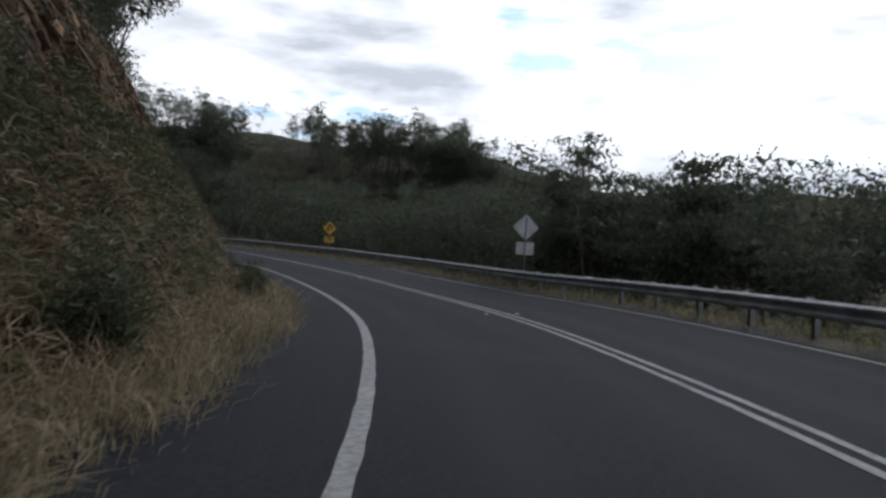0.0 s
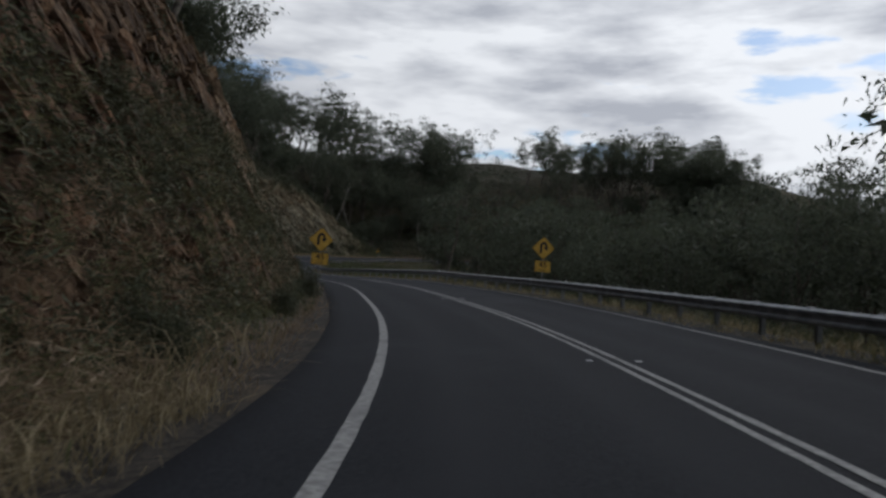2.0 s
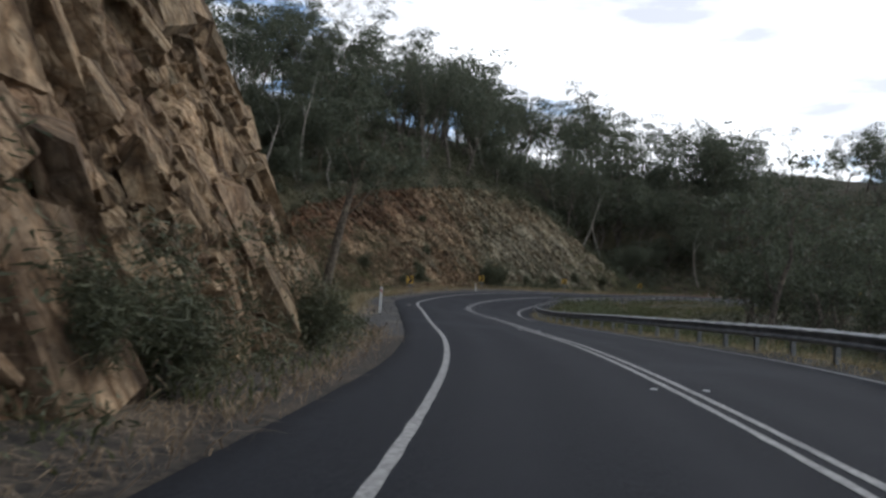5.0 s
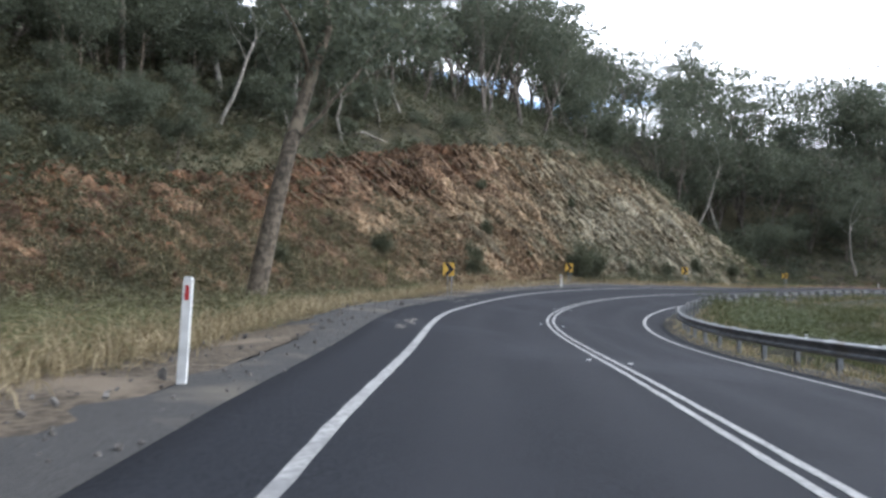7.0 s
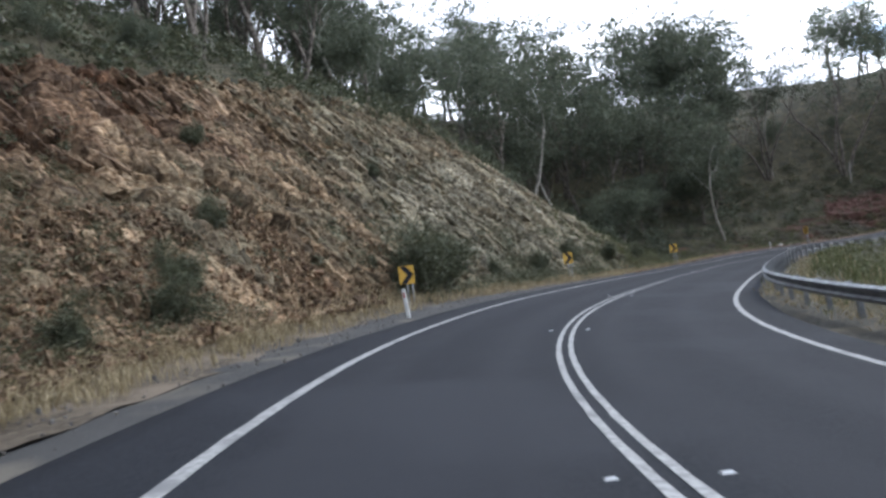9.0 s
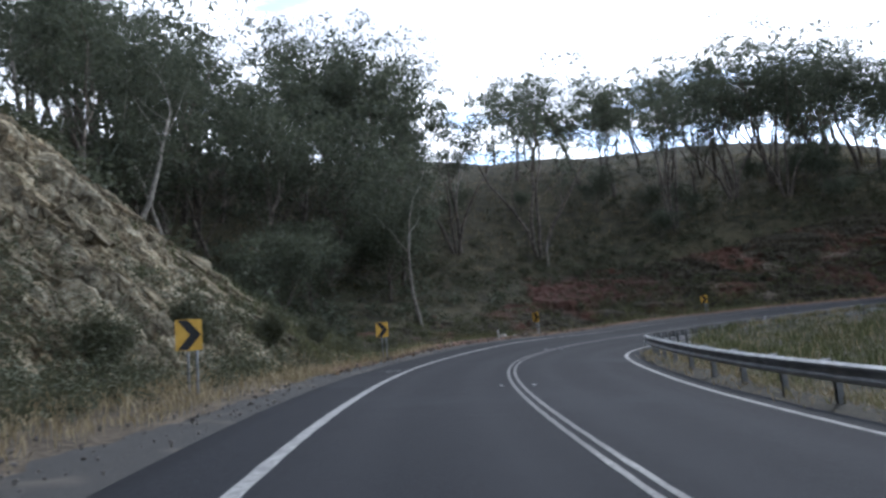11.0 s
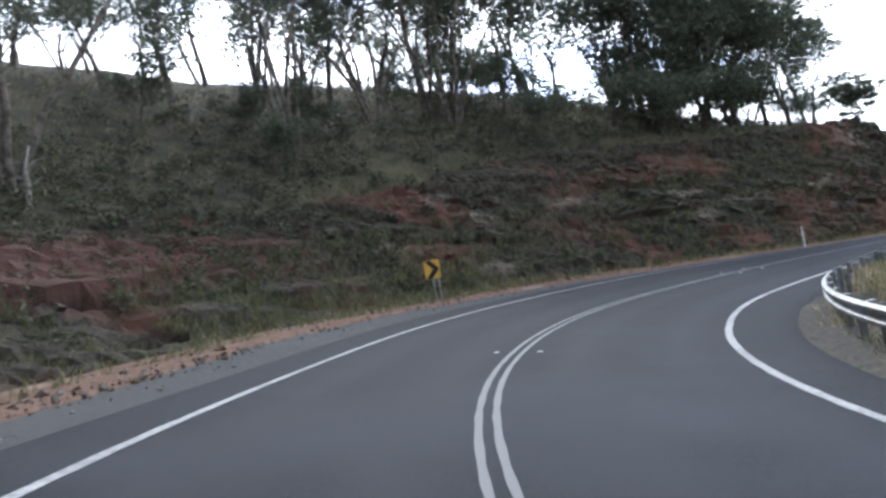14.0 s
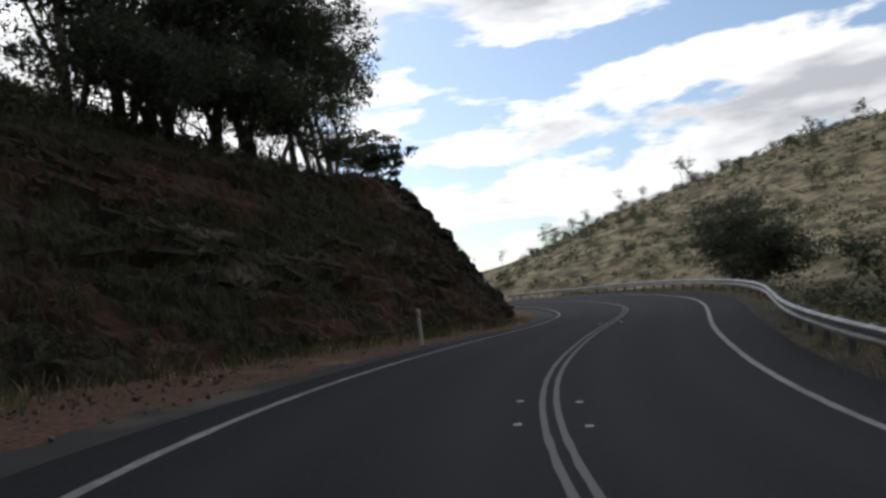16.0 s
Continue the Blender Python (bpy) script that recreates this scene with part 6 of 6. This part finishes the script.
scrub("undergrowth", "dark brush beyond the guardrail on the last bend", 236, 272, 1, 6.4, 11, 130, 90, 0.8, (0.2, 0.09), BUSH_LEAF, 86)
scrub("undergrowth", "thick scrub below the guardrail", 10, 112, 1, 9, 50, 480, 90, 1.2, (0.22, 0.09), BUSH_LEAF, 64)
scrub("undergrowth", "taller ragged olive shrubs standing out of the scrub below the guardrail", 46, 108, 1, 9.5, 22, 90, 120, 1.9, (0.2, 0.08), GUM_LEAF, 106)
scrub("undergrowth", "low scrub on the far valley floor", 112, 230, 1, 16, 40, 260, 60, 1.0, (0.3, 0.14), BUSH_LEAF, 65)
scrub("weeds", "green weeds and low bushes on the rock face", 4, 66, -1, 6.6, 9.4, 110, 60, 0.45, (0.13, 0.05), BUSH_LEAF, 66, "weeds")
scrub("weeds", "olive shrubs round the foot of the bend sign", 44, 70, -1, 6.0, 8.2, 260, 100, 0.55, (0.17, 0.028), BUSH_LEAF, 99, "weeds")
scrub("weeds", "green weeds along the foot of the rock face", 62, 100, -1, 5.7, 6.9, 230, 70, 0.5, (0.15, 0.035), BUSH_LEAF, 84, "weeds")
scrub("weeds", "thick olive weeds and brambles at the rock's foot", 4, 62, -1, 5.9, 8.0, 330, 110, 0.5, (0.2, 0.02), PALE_BLADE, 69, "weeds")
scrub("weeds", "thick green weeds hiding the rock's foot", 8, 40, -1, 6.4, 8.2, 360, 70, 0.5, (0.2, 0.035), BUSH_LEAF, 93, "weeds")
scrub("weeds", "olive and brown weeds covering the lower rock", 4, 62, -1, 6.9, 8.2, 440, 70, 0.5, (0.19, 0.028), WEED_LEAF, 89, "weeds")
blades("dry_grass", "tall dry stalks leaning over the asphalt edge", 3, 48, -1, 4.9, 6.4, 480, 7, 0.95, 0.013, DRY_BLADE, 49, 1.1)
scrub("weeds", "grey-green weeds growing on the sloping rock", 126, 194, -1, 8.6, 19, 300, 60, 0.45, (0.14, 0.055), BUSH_LEAF, 67, "weeds")
scrub("weeds", "olive weeds thick on the lower part of the sloping rock", 116, 150, -1, 7.6, 13.5, 520, 90, 0.6, (0.2, 0.03), WEED_LEAF, 95, "weeds")
scrub("weeds", "olive and brown weeds growing over the red bank", 112, 140, -1, 12, 17.5, 420, 80, 0.5, (0.18, 0.035), WEED_LEAF, 105, "weeds")
scrub("weeds", "pale dry weeds scattered over the lower rock", 116, 152, -1, 7.6, 12, 240, 80, 0.5, (0.22, 0.018), STRAW, 100, "weeds")
scrub("weeds", "dark green bushes crowding the foot of the pale rock", 157, 197, -1, 6.8, 10.5, 380, 120, 0.72, (0.18, 0.032), BUSH_LEAF, 98, "weeds")
scrub("weeds", "dark weeds on the low bank", 194, 285, -1, 8, 24, 620, 60, 0.42, (0.16, 0.06), BUSH_LEAF, 68, "weeds")


def stones(name, label, s0, s1, u0, u1, count, size, mat, seed, pile=0.0, side=-1):
    """Loose broken stones: uneven little blocks, each its own island."""
    rng = np.random.default_rng(seed)
    verts, faces = [], []
    cube = np.array([(x, y, z) for x in (-1, 1) for y in (-1, 1) for z in (-1, 1)], float)
    quads = ((0, 1, 3, 2), (4, 6, 7, 5), (0, 4, 5, 1), (2, 3, 7, 6), (0, 2, 6, 4), (1, 5, 7, 3))
    for _ in range(count):
        s, q = rng.uniform(s0, s1), rng.uniform(0, 1)
        u = u0 + (u1 - u0) * q
        p = road_at(s, side * u)
        g = float(top_height(p[:1], p[1:2])[0])
        mid = 1 - abs(2 * (s - s0) / (s1 - s0) - 1)
        z = max(g, p[2] - 0.03) + pile * mid * q + (0.16 if pile else 0.0)
        r = size * rng.lognormal(0, 0.5)
        turn = np.array(Euler(rng.uniform(0, 6.28, 3)).to_matrix())
        k = len(verts)
        verts += ((cube * rng.uniform(0.35, 1.0, (8, 3)) * r * np.array([1, 0.75, 0.5])) @ turn.T + (p[0], p[1], z + r * 0.15)).tolist()
        faces += [tuple(k + i for i in f) for f in quads]
    me = mesh_of(name, verts, faces, mat)
    me.attributes.new("bedding", "FLOAT_VECTOR", "POINT").data.foreach_set("vector", np.array(verts, np.float32).ravel())
    me.attributes.new("rock_kind", "FLOAT", "POINT").data.foreach_set("value", np.repeat(rng.uniform(0.0, 0.45, count), 8).astype(np.float32))
    return tagged(new(name, me), label, "stones", kind="stuff")


PALE_GRAVEL = material("pale_gravel", (0.075, 0.07, 0.066), (0.17, 0.158, 0.145), 6, 0.95, 0.5, 60)
stones("rubble", "fan of rusty broken stones fallen from the rock face", 140, 155, 6.9, 11.8, 5200, 0.06, ROCK, 71, 0.3)
stones("rubble", "small broken stones along the foot of the rock face", 4, 98, 5.6, 7.2, 700, 0.055, ROCK, 72)
stones("rubble", "loose stones on the red earth verge", 182, 240, 5.3, 7.5, 1200, 0.028, ROCK, 73)
stones("bark_litter", "brown bark and leaf litter along the red verge", 184, 214, 5.6, 7.6, 1500, 0.035, BARK, 77)
stones("rubble", "gravel stones scattered on the shoulder", 100, 250, 4.5, 6.4, 2200, 0.02, PALE_GRAVEL, 74)


# ---- marks on the road ----
bm = bmesh.new()
box(bm, -0.045, 0.045, -0.035, 0.035, 0.0, 0.014)
bmesh.ops.bevel(bm, geom=[e for e in bm.edges if e.verts[0].co.z > 0.01 and e.verts[1].co.z > 0.01], offset=0.01, segments=1, affect="EDGES")
stud = bm_mesh("road_stud", bm, SIGN_BACK)
for s in (14, 32, 48.4, 67, 86.2, 103, 115.2, 126.3, 136.5, 147.2, 157.6, 176, 194, 212, 229.9, 231.6, 250):
    for lat in (-0.36, 0.36):
        ob = new("road_stud", stud)
        ob.matrix_basis = upright(s, lat, 0.0)
        tagged(ob, "small white raised reflector beside the double line", "road stud", "studs along the double line")


def sprayed_mark(s, lat):
    """A surveyor's sprayed ring and dash on the shoulder."""
    v, f = [], []
    for k in range(25):
        w = 2 * math.pi * k / 24
        for r in (0.17, 0.205):
            v.append(road_at(s + 1.6 * r * math.cos(w), lat + r * math.sin(w), 0.008))
    f += [(2 * k, 2 * k + 1, 2 * k + 3, 2 * k + 2) for k in range(24)]
    n = len(v)
    v += [road_at(s - 0.1, lat - 0.2, 0.008), road_at(s - 0.06, lat - 0.2, 0.008), road_at(s - 0.12, lat - 1.2, 0.006), road_at(s - 0.16, lat - 1.2, 0.006)]
    f.append((n, n + 1, n + 2, n + 3))
    tagged(new("sprayed_mark", mesh_of("sprayed_mark", v, f, PAINT)), "thin white sprayed ring on the asphalt shoulder", "road marking", kind="structure")


sprayed_mark(182.3, -3.62)


def dust_line(s0, s1, lat0, lat1, wide):
    """A pale crooked seam of dust along the shoulder."""
    v, n = [], 24
    for i in range(n + 1):
        q = i / n
        s, lat = s0 + (s1 - s0) * q, lat0 + (lat1 - lat0) * q + 0.07 * math.sin(9 * q + s0) + 0.03 * math.sin(31 * q)
        w = wide * (0.4 + 0.6 * math.sin(math.pi * q)) * (1 + 0.4 * math.sin(17 * q))
        v += [road_at(s, lat - w, 0.012), road_at(s, lat + w, 0.012)]
    f = [(2 * i, 2 * i + 1, 2 * i + 3, 2 * i + 2) for i in range(n)]
    tagged(new("dust_seam", mesh_of("dust_seam", v, f, PALE_GRAVEL)), "pale crooked seam of dust on the grey shoulder", "road marking", kind="structure")


dust_line(132.5, 136.4, -4.1, -3.85, 0.03)
dust_line(133.0, 135.2, -4.42, -4.32, 0.022)
dust_line(119.8, 121.7, -3.84, -3.9, 0.1)
dust_line(118.1, 119.4, -3.96, -3.94, 0.08)
dust_line(126.4, 129.6, -4.86, -4.58, 0.045)


# ---- the fence along the hilltop ----
def build_fence():
    root = tagged(new("fence"), "old post and wire fence along the grassy hilltop", "fence")
    ends = [(-92, 262), (-70, 268), (-45, 266), (-18, 258)]
    pts = []
    for (x0, y0), (x1, y1) in zip(ends, ends[1:]):
        n = int(math.hypot(x1 - x0, y1 - y0) / 4)
        pts += [(x0 + (x1 - x0) * k / n, y0 + (y1 - y0) * k / n) for k in range(n)]
    v, f = [], []
    tube(v, f, [(0, 0, -0.4), (0.01, 0, 0.6), (0, 0.01, 1.25)], [0.075, 0.07, 0.06], 7)
    post = mesh_of("post", v, f, BARK, True)
    tops = []
    for x, y in pts:
        z = float(ground_height(np.array([x]), np.array([y]))[0])
        part("post", post, root, "", pose(x, y, z, random.uniform(-3, 3), random.uniform(-3, 3), random.uniform(0, 360)))
        tops.append((x, y, z))
    for h in (0.4, 0.75, 1.1):
        v, f = [], []
        tube(v, f, [(x, y, z + h) for x, y, z in tops], [0.006] * len(tops), 3)
        part("wire", mesh_of("wire", v, f, STEEL), root)


build_fence()

scrub("tussocks", "low dry bushes and tussocks dotted over the sunny hill", 262, 316, 1, 16, 190, 3000, 22, 1.1, (0.5, 0.22), WEED_LEAF, 70, "tussocks", ((45, 300), (70, 215)))
scrub("bushes", "dark low bushes dotted over the sunny hill", 262, 316, 1, 20, 180, 260, 80, 1.8, (0.5, 0.25), BUSH_LEAF, 87, "bushes", ((50, 300), (70, 215)))


# ---- dead wood and litter ----
def dead_wood(name, label, s, u, pts, radii, turn=0.0):
    """A bare grey stick of wood lying or leaning on the land, bent through the given places."""
    v, f = [], []
    tube(v, f, pts, radii, 6)
    for i in range(1, len(pts) - 1):
        a, b = Vector(pts[i]), Vector(pts[i]) + Vector((0.5 + 0.2 * i, 0.25 * (-1) ** i, 0.5)) * 0.8
        tube(v, f, [a, (a + b) / 2 + Vector((0, 0, 0.1)), b], [radii[i] * 0.5, radii[i] * 0.35, radii[i] * 0.12], 5)
    ob = new(name, mesh_of(name, v, f, PALE_BARK, True))
    p = road_at(s, -u)
    ob.matrix_basis = pose(p[0], p[1], float(top_height(p[:1], p[1:2])[0]), 0, 0, heading(s) + turn)
    return tagged(ob, label, "dead wood")


dead_wood("fallen_branch", "pale fallen branch lying above the rock face", 147.5, 19.6, [(0, 0, 0.05), (0.6, 2.0, 0.5), (0.5, 4.0, 0.4), (1.0, 6.0, 0.15)], [0.06, 0.09, 0.08, 0.04])
dead_wood("dead_tree", "bare crooked dead trunk leaning over the rock", 147.1, 18.9, [(0, 0, -0.3), (-0.2, -0.5, 1.6), (0.0, -0.3, 3.0), (-0.3, -1.6, 5.0)], [0.11, 0.10, 0.07, 0.03])
dead_wood("dead_stump", "pale forked dead stump on the grassy slope", 219.1, 21.5, [(0, 0, -0.2), (0.1, 0.1, 0.7), (0.0, 0.3, 1.6), (0.2, 0.5, 2.6)], [0.13, 0.11, 0.08, 0.03], 40)
PALE_STONE = material("pale_stone", (0.25, 0.235, 0.205), (0.46, 0.44, 0.40), 8, 0.9, 0.8, 30, (0.16, 0.13, 0.1), 3, 0.58)
rng_rock = np.random.default_rng(9)
for s, u, r, label in ((204.6, 7.3, 0.28, "pale weathered boulder beside the short marker post"), (205.3, 7.0, 0.16, "pale flat stone on the red verge"), (206.0, 6.7, 0.12, "pale flat stone on the red verge")):
    bm = bmesh.new()
    bmesh.ops.create_icosphere(bm, subdivisions=2, radius=r)
    for v in bm.verts:
        v.co *= 1 + 0.22 * math.sin(v.co.x * 17 + 3 * u) * math.cos(v.co.y * 13 + s) + rng_rock.uniform(-0.08, 0.08)
        v.co.z *= 0.65
    ob = new("boulder", bm_mesh("boulder", bm, PALE_STONE))
    p = road_at(s, -u)
    ob.matrix_basis = pose(p[0], p[1], max(float(top_height(p[:1], p[1:2])[0]), p[2] - 0.03) + r * 0.25)
    tagged(ob, label, "stone")
